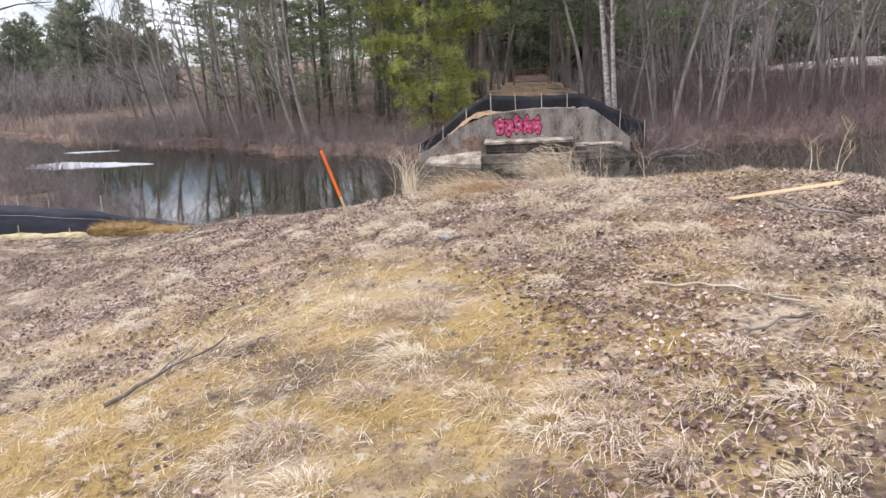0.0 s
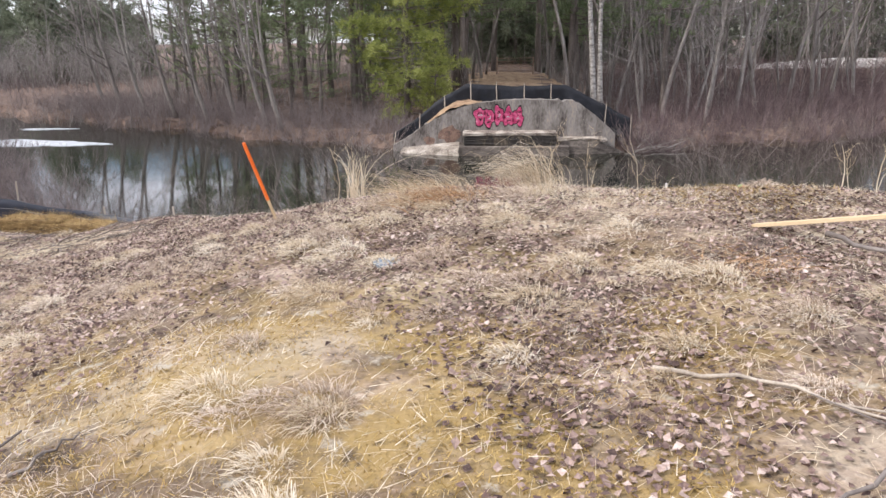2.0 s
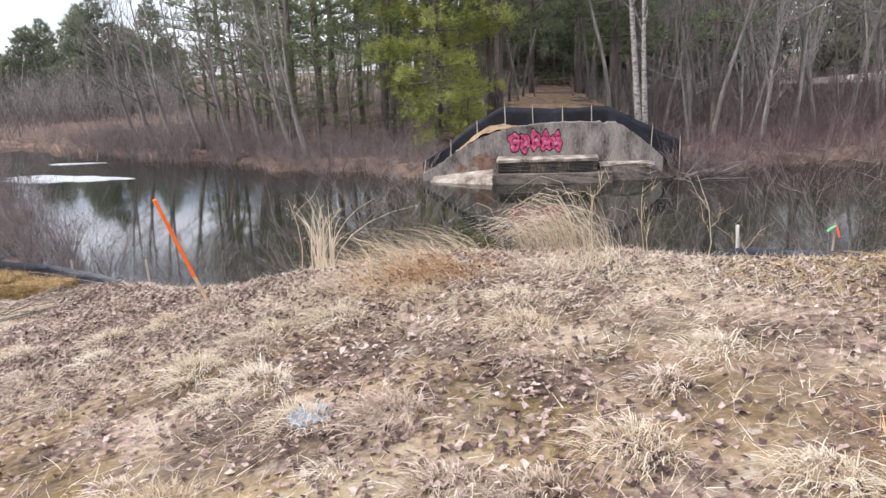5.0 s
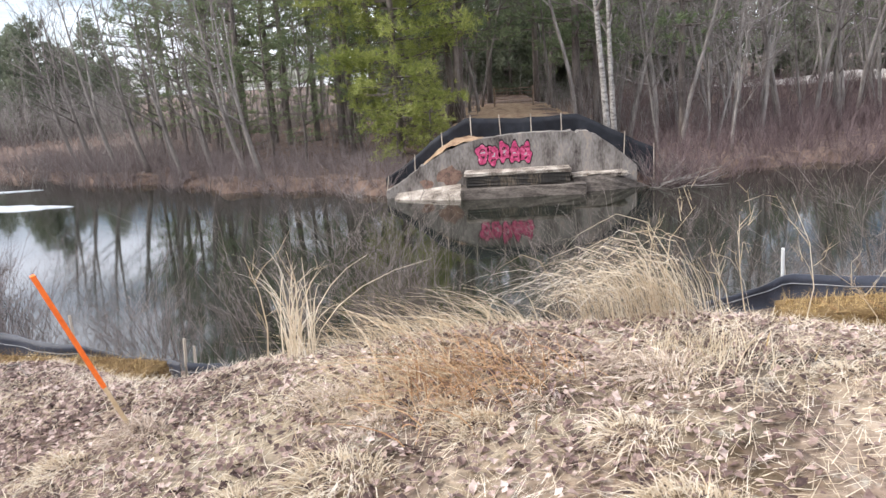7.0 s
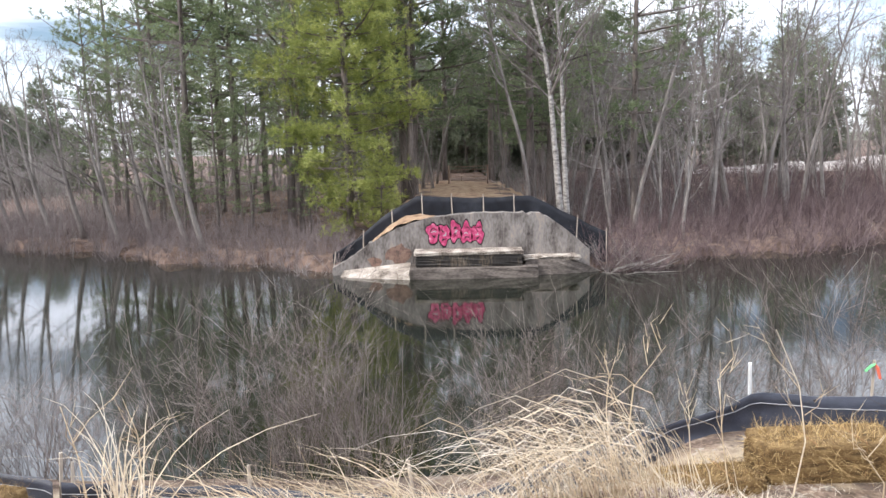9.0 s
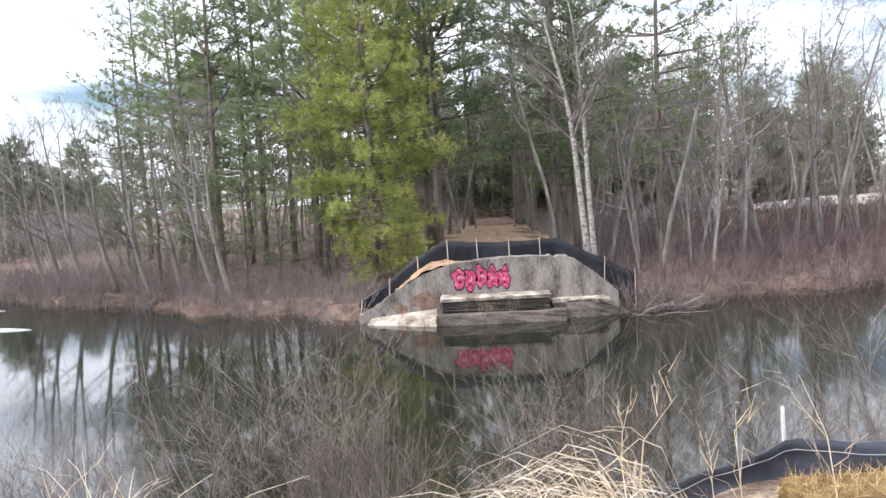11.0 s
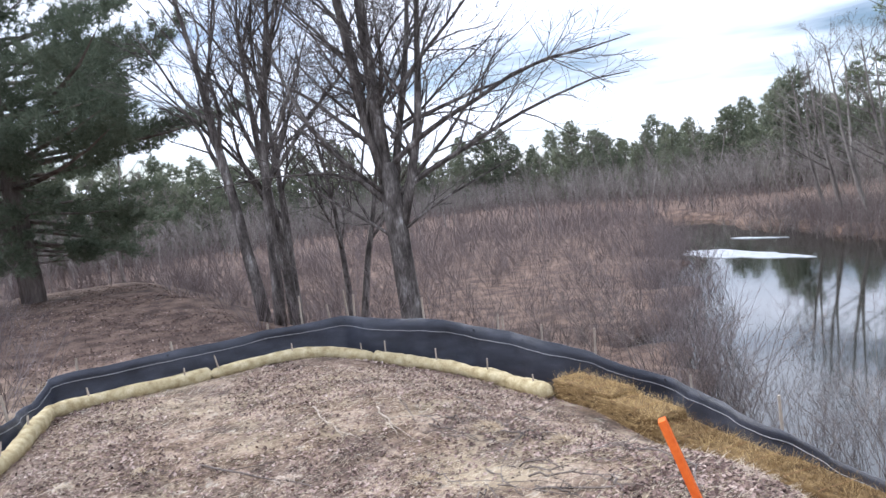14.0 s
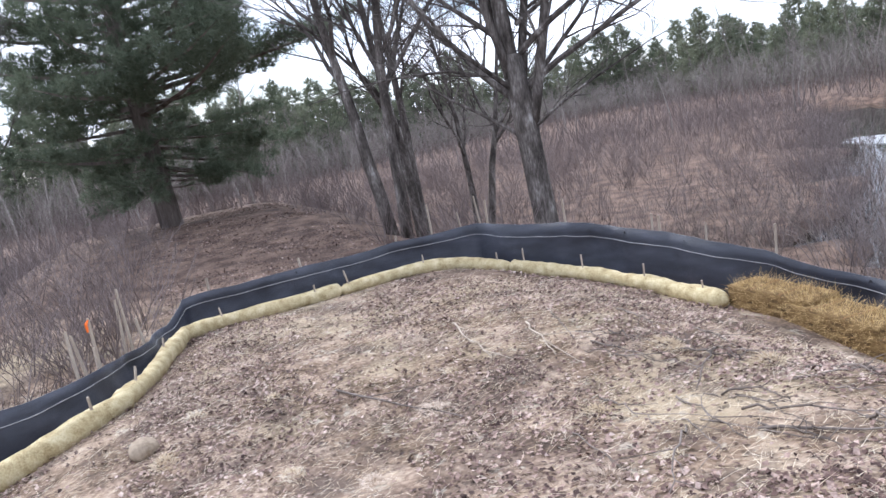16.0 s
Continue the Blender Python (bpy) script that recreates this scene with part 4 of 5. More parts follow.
# west side: maple, twin trees, the dark pine, small trees in the marsh
def maple(seed, view):
    """An open-grown maple: a stout trunk that splits into steep stems, with long side limbs. view: the tree's turn."""
    r = np.random.RandomState(seed)
    trunk, crown = Build(), Build()
    side, back = np.array((math.cos(view), math.sin(view), 0)), np.array((-math.sin(view), math.cos(view), 0))
    up = np.array((0, 0, 1.0))

    def grow(b, p, w, length, rad, bend, sides, level):
        n = (10, 7, 5, 3)[level]
        w = w / np.linalg.norm(w)
        pts, radii = [p], [rad]
        for i in range(n):
            w = w + bend / n + r.normal(0, (0.035, 0.09, 0.16, 0.2)[level], 3)
            w /= np.linalg.norm(w)
            pts.append(pts[-1] + w * length / n)
            radii.append(max(rad * (1 - 0.85 * (i + 1) / n), 0.0045))
        b.tube(pts, radii, sides, cap=level == 0)
        if level == 3:
            return pts
        for c in range(int((12, 11, 8)[level] * r.uniform(0.8, 1.2))):
            i = r.randint(2 if level == 0 else 1, n)
            along = pts[i + 1] - pts[i] if i < n else pts[i] - pts[i - 1]
            along = along / np.linalg.norm(along)
            out = np.cross(along, r.normal(0, 1, 3))
            out /= np.linalg.norm(out) + 1e-9
            ang = r.uniform(0.5, 1.0)
            d = along * math.cos(ang) + out * math.sin(ang) + up * (0.15, 0.12, 0.05)[level]
            ln = length * (0.46, 0.46, 0.55)[level] * (1.2 - 0.7 * i / n) * r.uniform(0.6, 1.2)
            grow(crown, pts[i], d, ln, max(radii[i] * r.uniform(0.3, 0.5), 0.006), up * r.uniform(-0.1, 0.35), (5, 4, 3)[level], level + 1)
        return pts

    pts = [up * -0.3, up * 0.4 - side * 0.01, up * 1.6 - side * 0.05, up * 3.0 - side * 0.12, up * 4.2 - side * 0.18, up * 5.2 - side * 0.22]
    trunk.tube(pts, (0.38, 0.31, 0.27, 0.26, 0.27, 0.2), 12)
    # (height of the fork, sideways, back, length, radius, sideways bend, upward bend)
    for z, sx, bk, ln, rad, bs, bu in ((4.7, -0.03, 0.0, 8.5, 0.20, 0.02, 0.1), (4.4, -0.20, 0.10, 8.5, 0.15, 0.16, 0.2), (3.6, 0.30, -0.05, 8.5, 0.13, -0.28, 0.5), (4.6, 0.10, 0.35, 8.0, 0.11, 0.0, 0.5), (4.6, -0.15, -0.35, 8.0, 0.10, 0.0, 0.5)):
        p = up * z + side * (-0.22 * (z / 5.2) ** 2 + 0.10 * np.sign(sx))
        grow(trunk, p, up + side * sx + back * bk, ln, rad, side * bs + up * bu, 9, 0)
    for z, sx, bk, ln, rad, bs, bu in ((4.4, 0.9, 0.1, 6.2, 0.085, 0.5, -0.15), (5.2, 0.8, -0.3, 6.2, 0.08, 0.2, 0.1), (4.2, -0.8, 0.1, 6.8, 0.09, 0.1, 0.3), (3.4, -1.0, -0.3, 4.2, 0.05, -0.3, -0.05), (5.4, -0.9, 0.2, 5.6, 0.07, -0.1, 0.2),
                                       (3.5, 0.8, -0.4, 3.6, 0.045, 0.3, -0.2), (4.4, 0.5, 0.9, 5.2, 0.07, 0.2, 0.2), (4.4, -0.5, -0.9, 5.0, 0.06, -0.2, 0.2), (5.8, 1.0, 0.3, 5.4, 0.065, 0.3, -0.5), (6.6, 0.9, 0.0, 5.4, 0.06, 0.2, 0.1), (7.0, -0.9, 0.0, 5.0, 0.06, 0.0, 0.2)):
        p = up * z + side * (-0.16 + 0.12 * np.sign(sx))
        grow(crown, p, up * 0.75 + side * sx + back * bk, ln, rad, side * bs + up * bu, 6, 1)
    return trunk, crown


plant_bare("maple_tree", at_ground(-15.7, 17.1), maple(21, radians(45)), M_maplebark, M_maplebark, "grey leafless maple tree behind the silt fence")
twin = plant_bare("double_tree", at_ground(-19.4, 14.6), bare_tree(22, 11.5, 0.21, lean=(0, -0.05), stems=2, first=0.3, twigs=1.3, spreadr=0.72, wander=0.03, reach=0.6, stem_spread=0.3), M_maplebark, M_maplebark, "leafless double-stemmed grey tree in the brush", "trees beyond the fence")
for x, y, a, s in ((-22.0, 16.6, 2.0, 0.95), (-24.5, 19.5, 4.0, 0.8), (-27, 4.0, 1.0, 0.75), (-22, 0.5, 3.0, 0.7)):
    copy_thing(twin, at_ground(x, y, a, s))
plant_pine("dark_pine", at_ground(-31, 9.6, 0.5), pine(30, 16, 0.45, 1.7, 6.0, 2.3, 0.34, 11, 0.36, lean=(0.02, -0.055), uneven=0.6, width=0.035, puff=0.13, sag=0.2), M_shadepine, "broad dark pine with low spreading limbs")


# far tree line round the marsh and behind the road
def tree_line(a):
    """Distance of the far woods, by the angle west of north in degrees."""
    return 104 + 50 * math.exp(-((a - 56) / 12) ** 2)


far_a = plant_pine("distant_pine", at_ground(-92, 112), pine(41, 14, 0.2, 1.0, 3.4, 0.9, 0.75, 9, 0.55, uneven=0.55, simple=True, width=0.09, puff=0.22), M_farpine, "distant dark pine beyond the marsh", "distant tree line")
far_b = plant_pine("distant_pine", at_ground(-99, 105), pine(43, 12.5, 0.2, 0.6, 3.2, 0.9, 0.75, 9, 0.6, uneven=0.65, simple=True, width=0.09, puff=0.22), M_farpine, "distant ragged pine beyond the marsh", "distant tree line")
far_c = plant_bare("distant_bare_tree", at_ground(-80, 100), bare_tree(45, 11, 0.14, twigs=0.9, levels=2, first=0.2), M_twig, M_twig, "distant leafless grey tree beyond the marsh", "distant bare trees")
for i in range(290):
    a = 26 + 104 * (i + R.random()) / 290                       # degrees west of north
    row = i % 4
    d = tree_line(a) + (0, 9, 18, -8)[row] + R.uniform(-4, 6)
    x, y = -d * math.sin(radians(a)), 9 + d * math.cos(radians(a))
    copy_thing(far_c if row == 3 or i % 11 == 0 else (far_a, far_b)[R.random() < 0.5], at_ground(x, y, R.uniform(0, 6.28), R.uniform(0.62, 1.0) if R.random() < 0.8 else R.uniform(1.0, 1.2)))
for i in range(60):
    x = R.uniform(2, 95)
    copy_thing((far_a, far_b, far_c)[i % 3], at_ground(x, R.uniform(84, 108) + 0.1 * x, R.uniform(0, 6.28), R.uniform(0.75, 1.15)))
for i in range(110):                               # grey saplings at the marsh's far edge
    a = R.uniform(34, 128)
    d = R.uniform(58, 100)
    copy_thing(far_c, at_ground(-d * math.sin(radians(a)), 9 + d * math.cos(radians(a)), R.uniform(0, 6.28), R.uniform(0.3, 0.6) + (0.3 if a > 78 else 0)))
for i in range(14):                              # grey trees behind the broad pine
    a, d = R.uniform(80, 108), R.uniform(38, 62)
    copy_thing(far_c, at_ground(-d * math.sin(radians(a)), 9 + d * math.cos(radians(a)), R.uniform(0, 6.28), R.uniform(0.5, 0.75)))
for i in range(64):                              # deeper woods to the north
    x = R.uniform(-46, 0) if i % 2 else R.uniform(-14, 24)
    copy_thing(far_c if i % 2 else (far_a, far_b)[i % 4 // 2], at_ground(x, R.uniform(92, 128) - 0.12 * x, R.uniform(0, 6.28), R.uniform(0.9, 1.3)))
for i in range(22):                               # tall woods beyond the road
    x = 10 + i * 1.9 + R.uniform(-0.8, 0.8)
    copy_thing((wood_b, wood_c, wood_a)[i % 3], at_ground(x, R.uniform(83, 100), R.uniform(0, 6.28), R.uniform(0.6, 0.85)))
for i in range(26):
    x = R.uniform(9, 44)
    copy_thing(bare_a, at_ground(x, float(far_bank(x)) + R.uniform(9, 30), R.uniform(0, 6.28), R.uniform(0.95, 1.25)))

# ---- brush, too many stems to count ----
rs = np.random.RandomState(77)


def scatter(n, x0, x1, y0, y1, keep):
    x, y = rs.uniform(x0, x1, n), rs.uniform(y0, y1, n)
    k = keep(x, y)
    return np.column_stack((x[k], y[k]))


def clumped(xy, per, width):
    return (xy[:, None] + rs.normal(0, width, (len(xy), per, 2))).reshape(-1, 2)


def bushes(b, xy, per, height, seed, radius, twigs, spread_out=0.55, width=0.16, rings=3):
    """Bushes: stems that fan out from one root."""
    a, q = rs.uniform(0, 6.283, (len(xy), per)), rs.uniform(0.0, 1.0, (len(xy), per)) ** 0.7
    off = np.stack((np.cos(a) * q, np.sin(a) * q), -1)
    at = (xy[:, None] + off * width).reshape(-1, 2)
    h = np.repeat(np.broadcast_to(height, (len(xy),)) * rs.uniform(0.55, 1.25, len(xy)), per)
    brush(b, at, h, seed, radius, twigs, 0.14, None, rings, off.reshape(-1, 2) * spread_out)


def dry(x, y):
    return np.minimum(y - near_bank(x), far_bank(x) - y)


def stuff(name, b, mat, label, category):
    return tagged(part(name, b, mat), label, category, kind="stuff")


# west marsh
b = Build()
xy = scatter(7600, -60, -13.8, -8, 62, lambda x, y: (dry(x, y) < 0.3) & ~((x > -33) & (y > 9.0) & (y < 13.6) & (x < -13)) & ((y > 14.8) | (y < 9.0) | (x < -16)) & (np.hypot(x + 15.7, y - 17) > 0.7))
xy = np.concatenate((xy, scatter(900, -16, -9, -5, 8.2, lambda x, y: x < -9.6 - (y - 4.6) * 0.75)))
xy = xy[rs.permutation(len(xy))[:3000]]
bushes(b, xy, 9, 1.75 + 0.8 * lumps(xy[:, 0], xy[:, 1], 0.45, 6), 1, 0.0075, 3, 0.75)
xy = scatter(9000, -34, -8.5, 18, 50, lambda x, y: (dry(x, y) > -0.8) & (dry(x, y) < 1.0) & (rs.uniform(0, 1, len(x)) < 0.6) & (y < near_bank(x) + 1.0))
bushes(b, xy[:230], 8, 1.9, 17, 0.009, 3, 0.7)
stuff("marsh_brush", b, M_redtwig, "dense reddish-brown leafless brush filling the marsh", "brush")
b = Build()
xy = scatter(7000, -170, -45, -40, 130, lambda x, y: (dry(x, y) < 0.5) & (np.hypot(x, y) > 62))
xy = clumped(xy, 2, 0.6)
brush(b, xy, 2.0 + 1.0 * lumps(xy[:, 0], xy[:, 1], 0.2, 8), 2, 0.032, 2, 0.3, rings=2)
stuff("far_marsh_brush", b, M_redtwig, "distant grey-brown brush across the marsh", "brush")
b = Build()
_a, _d = np.radians(rs.uniform(27, 118, 4000)), rs.uniform(0, 1, 4000)
_d = 84 + 22 * _d + 45 * np.exp(-((np.degrees(_a) - 56) / 12) ** 2)
brush(b, np.column_stack((-_d * np.sin(_a), 9 + _d * np.cos(_a))), 5.5, 9, 0.035, 8, 0.3)
stuff("far_thicket", b, M_twig, "hazy grey thicket of leafless trees across the marsh", "thicket")
# far bank, left and right of the abutment
b = Build()
xy = scatter(1500, -32, -3.6, 38, 58, lambda x, y: (y - far_bank(x) > -0.8) & (y - far_bank(x) < 7))
bushes(b, xy, 9, 1.6, 3, 0.010, 2, 0.8)
xy = scatter(900, -32, -3.6, 36, 60, lambda x, y: np.abs(y - far_bank(x) + 0.2) < 1.0)
brush(b, clumped(xy, 6, 0.25), 1.3, 13, 0.010, 2, 0.6)
stuff("bank_brush", b, M_redtwig, "reddish leafless bushes on the far bank", "brush")
b = Build()
xy = scatter(5200, 7.6, 75, 37, 73, lambda x, y: (y - far_bank(x) > -0.9) & ((x > 9.0) | (y < 41)))
bushes(b, xy[:2600], 9, 1.9, 4, 0.012, 2, 0.75)
xy = np.concatenate((scatter(1500, 7.9, 50, 36, 60, lambda x, y: np.abs(y - far_bank(x) + 0.2) < 1.0), scatter(40, 6.9, 9.2, 37.0, 39.2, lambda x, y: x > 0)))
brush(b, clumped(xy, 6, 0.25), 1.5, 14, 0.011, 2, 0.6)
stuff("scrub", b, M_scrub, "dark purplish-brown scrub below the road", "brush")
b = Build()
xy = scatter(1500, -30, 16, 46, 80, lambda x, y: ~((x > -0.5) & (x < 5.2)))
brush(b, clumped(xy, 2, 0.5), 2.6, 5, 0.014, 3, 0.2)
stuff("undergrowth", b, M_twig, "thin grey saplings under the pines", "brush")
b = Build()
xy = scatter(460, -40, 45, 47, 96, lambda x, y: ~((x > -0.3) & (x < 5.0) & (y < 80)) & (y - far_bank(x) > 6) & (x > -0.6 * (y - 8)))
brush(b, xy, 7.5, 7, 0.032, 6, 0.10, rings=3)
stuff("woodland_saplings", b, M_bark, "tall thin leafless saplings filling the woods", "saplings")
# near shore
b = Build()
xy = scatter(300, -14, 15, 16.9, 20.0, lambda x, y: (np.sin(x * 0.9 + 1.0) + 0.5 * np.sin(x * 2.3) > -0.35) & ~((x > 0.1) & (x < 1.3)) & ~((x > -7.6) & (x < -3.2) & (np.sin(x * 7) > -0.5)))
bushes(b, xy, 9, 2.0, 6, 0.0045, 8, 0.5, 0.3)
stuff("shore_brush", b, M_shoretwig, "grey leafless brush along the near water's edge", "brush")


def shrub(x, y, seed, height, label, mat=M_twig, stalks=18, fan=0.42, twigs=9, rad=0.009):
    r = np.random.RandomState(seed)
    t = thing("shrub", pose(x, y, gz(x, y)), label, "shrub")
    b = Build()
    p = r.normal(0, 0.22, (stalks, 2))
    base = np.column_stack((p, np.full(stalks, -0.1)))
    h = height * r.uniform(0.6, 1.05, stalks)
    d = p * 0.9 + r.normal(0, fan, (stalks, 2))
    top = base + np.column_stack((d * h[:, None] * 0.7, h))
    bow = np.column_stack((r.normal(0, 0.12, (stalks, 2)), np.zeros(stalks)))
    stems(b, base, top, bow, rad * r.uniform(0.7, 1.3, stalks), 5, 5)
    tagged(part("cane", b, mat, t), kind="stuff")
    b = Build()
    for k in range(twigs):
        u = r.uniform(0.35, 0.98, stalks)
        root = base + (top - base) * u[:, None] + bow * (4 * u * (1 - u))[:, None]
        w = np.column_stack((d * 0.8 + r.normal(0, 0.5, (stalks, 2)), r.uniform(0.4, 1.0, stalks)))
        w /= np.linalg.norm(w, axis=1)[:, None]
        ln = h * r.uniform(0.15, 0.38, stalks)
        tip = root + w * ln[:, None]
        stems(b, root, tip, r.normal(0, 0.03, (stalks, 3)), rad * 0.5, 3, 3)
        for q in range(3):
            v = r.uniform(0.3, 0.95, stalks)
            rt = root + (tip - root) * v[:, None]
            w2 = w + r.normal(0, 0.5, (stalks, 3))
            stems(b, rt, rt + w2 * (ln * r.uniform(0.2, 0.5, stalks))[:, None], np.zeros((stalks, 3)), rad * 0.33, 2, 3)
    tagged(part("twig_work", b, mat, t), kind="stuff")
    return t


for i, (x, y, h) in enumerate(((-2.6, 17.6, 2.7), (-1.6, 17.9, 2.8), (-0.9, 17.4, 2.5), (-3.4, 18.2, 1.7), (2.0, 17.6, 2.3), (2.9, 17.9, 2.4), (1.5, 18.2, 2.0), (4.6, 18.4, 2.6), (8.2, 16.9, 3.0), (9.6, 17.6, 2.8), (5.9, 17.3, 2.4), (-7.9, 18.4, 2.2), (-6.2, 18.8, 1.3), (-5.0, 18.3, 1.4), (-9.4, 18.4, 2.4), (7.2, 14.2, 2.0), (6.4, 11.2, 1.5), (11.5, 18.5, 2.8), (-12, 19.2, 2.3), (7.4, 15.9, 3.3), (8.8, 16.4, 3.6), (10.2, 16.8, 3.6), (6.5, 16.9, 2.9), (9.4, 15.2, 2.8))):
    shrub(x, y, 100 + i, h, "grey leafless shrub at the near water's edge", M_shoretwig, rad=0.006)

for i, (x, y, h) in enumerate(((7.9, 37.9, 1.5), (8.6, 37.6, 1.7), (9.4, 38.2, 1.9), (7.4, 37.6, 1.0), (-4.3, 37.9, 1.2), (-4.9, 38.3, 1.5))):
    shrub(x, y, 160 + i, h, "grey leafless bush beside the far abutment", M_twig, 16, 0.55, 7, 0.011)

# ---- fences, wattles and bales on the near side ----
NEAR_FENCE = [(-7.0, 2.6), (-8.3, 4.6), (-9.4, 6.3), (-10.3, 7.9), (-11.6, 8.45), (-12.9, 8.8), (-13.35, 9.1), (-13.5, 10.7), (-13.75, 12.4), (-13.3, 14.2), (-11.3, 15.3), (-9.2, 16.1), (-7.4, 16.7), (-5.6, 16.3), (-4.9, 16.2), (-3.8, 15.9)]
silt_fence(NEAR_FENCE, 0.68, 5, "black silt fence curving round the clearing", out=1.0, posts=1.65,
           tops=[2.75, 2.76, 2.76, 2.74, 2.62, 2.60, 2.82, 2.80, 2.80, 2.84, 2.76, 2.42, 1.98, 1.76, 1.70, 1.58])
silt_fence([(-3.7, 15.9), (-1.5, 16.1), (0.8, 15.7), (2.5, 15.5), (4.0, 16.0), (5.3, 15.9), (7.6, 15.4), (9.5, 14.0)], 0.6, 8, "black silt fence along the water below the crest", out=1.0, posts=1.8, tops=(1.58, 1.36, 1.42, 2.15, 2.38, 2.34, 2.2, 2.0))
wattle([(-6.7, 2.9), (-8.0, 4.9), (-9.0, 6.6), (-9.5, 7.6), (-10.0, 8.35)], 1, 0.13, 4)
wattle([(-9.9, 8.15), (-10.6, 8.45), (-11.8, 8.7), (-12.75, 9.0), (-13.0, 9.6), (-13.2, 11.6)], 2, 0.12, 4)
wattle([(-13.1, 11.5), (-13.25, 12.6), (-12.95, 13.7), (-12.3, 14.35)], 3, 0.115, 3)
wattle([(-12.4, 14.3), (-11.5, 14.8), (-10.5, 15.1), (-9.4, 15.25), (-8.3, 15.2)], 4, 0.125, 4)


for i, (x, y, h) in enumerate(((-10.75, 7.75, 0.98), (-11.0, 7.85, 0.9), (-11.2, 7.95, 1.02), (-12.15, 8.2, 1.0), (-12.35, 8.3, 1.12), (-13.9, 13.6, 1.15), (-13.75, 14.2, 0.98), (-13.55, 14.5, 1.25), (-10.7, 16.0, 1.1), (-9.9, 16.35, 1.05))):
    rr = np.random.RandomState(300 + i)
    b = Build()
    tx, ty = rr.normal(0, 0.05, 2)
    b.tube([(0, 0, -0.1), (tx * 0.5, ty * 0.5, h * 0.5), (tx, ty, h)], (0.022, 0.022, 0.018), 4)
    pole = thing("wooden_stake", pose(x, y, gz(x, y)), "pale wooden stake driven in behind the silt fence", "stake", "stakes behind the fence")
    part("stem", b, M_stake, pole)
    if i == 2:
        b = Build()
        b.tube([(tx, ty, h - 0.02), (tx + 0.05, ty - 0.03, h - 0.06), (tx + 0.06, ty - 0.03, h - 0.16)], (0.012, 0.022, 0.014), 4)
        part("ribbon", b, M_orange, pole, "orange flagging ribbon")


def bale(seed, lx=1.25, ly=0.46, lz=0.34):
    r = np.random.RandomState(seed)
    t = thing("hay_bale", pose(0, 0, 0), "golden straw bale lying against the silt fence", "bale", "straw bales")
    b = Build()
    rough_slab(b, (-0.5, -0.5, -0.5), (0.5, 0.5, 0.5), seed, 0.012)
    q = b.v[0]
    q *= (1 - 0.05 * (np.abs(q) ** 4).sum(1) * 8)[:, None]
    b.v[0] = q * np.array((lx * 1.06, ly * 1.12, lz * 1.1)) + np.array((0, 0, lz * 0.46))
    part("body", b, M_packed, t, smooth=True)
    for x in (-0.22, 0.22):
        b = Build()
        o = 0.012
        b.tube([(x, -ly / 2 - o, 0.0), (x, -ly / 2 - o, lz + o), (x, ly / 2 + o, lz + o), (x, ly / 2 + o, 0.0)], 0.004, 4)
        part("twine", b, M_rustgrass, t)
    n = 4200
    f = r.randint(0, 4, n)
    u, v = r.uniform(-0.5, 0.5, n), r.uniform(-0.5, 0.5, n)
    base = np.empty((n, 3))
    nor = np.zeros((n, 3))
    base[:] = np.column_stack((u * lx, v * ly, np.full(n, lz)))
    nor[:, 2] = 1
    for s, m in ((-1, f == 1), (1, f == 3)):
        base[m] = np.column_stack((u * lx, np.full(n, s * ly / 2), (v + 0.5) * lz))[m]
        nor[m] = (0, s, 0)
    m = f == 2
    e = np.sign(u)
    base[m] = np.column_stack((e * lx / 2, v * ly, (np.abs(u) * 2) * lz))[m]
    nor[m] = np.column_stack((e, np.zeros(n), np.zeros(n)))[m]
    d = r.normal(0, 0.7, (n, 3)) + nor * 0.45
    d /= np.linalg.norm(d, axis=1)[:, None]
    b = Build()
    blades(b, base * (0.93, 0.93, 0.97), base * (0.93, 0.93, 0.97) + d * r.uniform(0.05, 0.19, n)[:, None], r.normal(0, 0.01, (n, 3)), 0.005, 2)
    tagged(part("loose_straw", b, M_straw, t), kind="stuff")
    return t


first = bale(3)
first.matrix_basis = at_ground(-7.75, 15.5, -0.05)
for x, y, a, s in ((-6.78, 15.36, -0.17, 1.0), (-5.85, 15.18, -0.2, 0.96), (-4.93, 14.98, -0.2, 0.93), (-4.05, 14.8, -0.2, 0.9), (4.1, 14.75, 0.03, 1.05), (5.15, 14.8, 0.05, 1.05), (6.2, 14.75, -0.08, 1.0), (2.9, 14.55, 0.12, 0.8)):
    copy_thing(first, at_ground(x, y, a + R.uniform(-0.04, 0.04), s))

# ---- on the clearing ----
# orange survey stake, leaning
sx, sy = -1.66, 10.70
sz = gz(sx, sy)
stake = thing("survey_stake", pose(sx, sy, sz), "leaning wooden survey stake painted orange", "stake")
foot, tip = Vector((0.03, 0.02, -0.12)), Vector((-0.24, -0.2, 4.2 - sz))
ax = tip - foot
turn = ax.to_track_quat("Z", "Y").to_matrix().to_4x4()
for name, a0, a1, w, mat in (("bare_end", 0.0, 0.36, 0.0, M_lumber), ("painted_end", 0.36, 1.0, 0.0015, M_orange)):
    b = Build()
    L = ax.length
    b.box((-0.022 - w, -0.011 - w, L * a0), (0.022 + w, 0.011 + w, L * a1), Matrix.Translation(foot) @ turn)
    part(name, b, mat, stake)
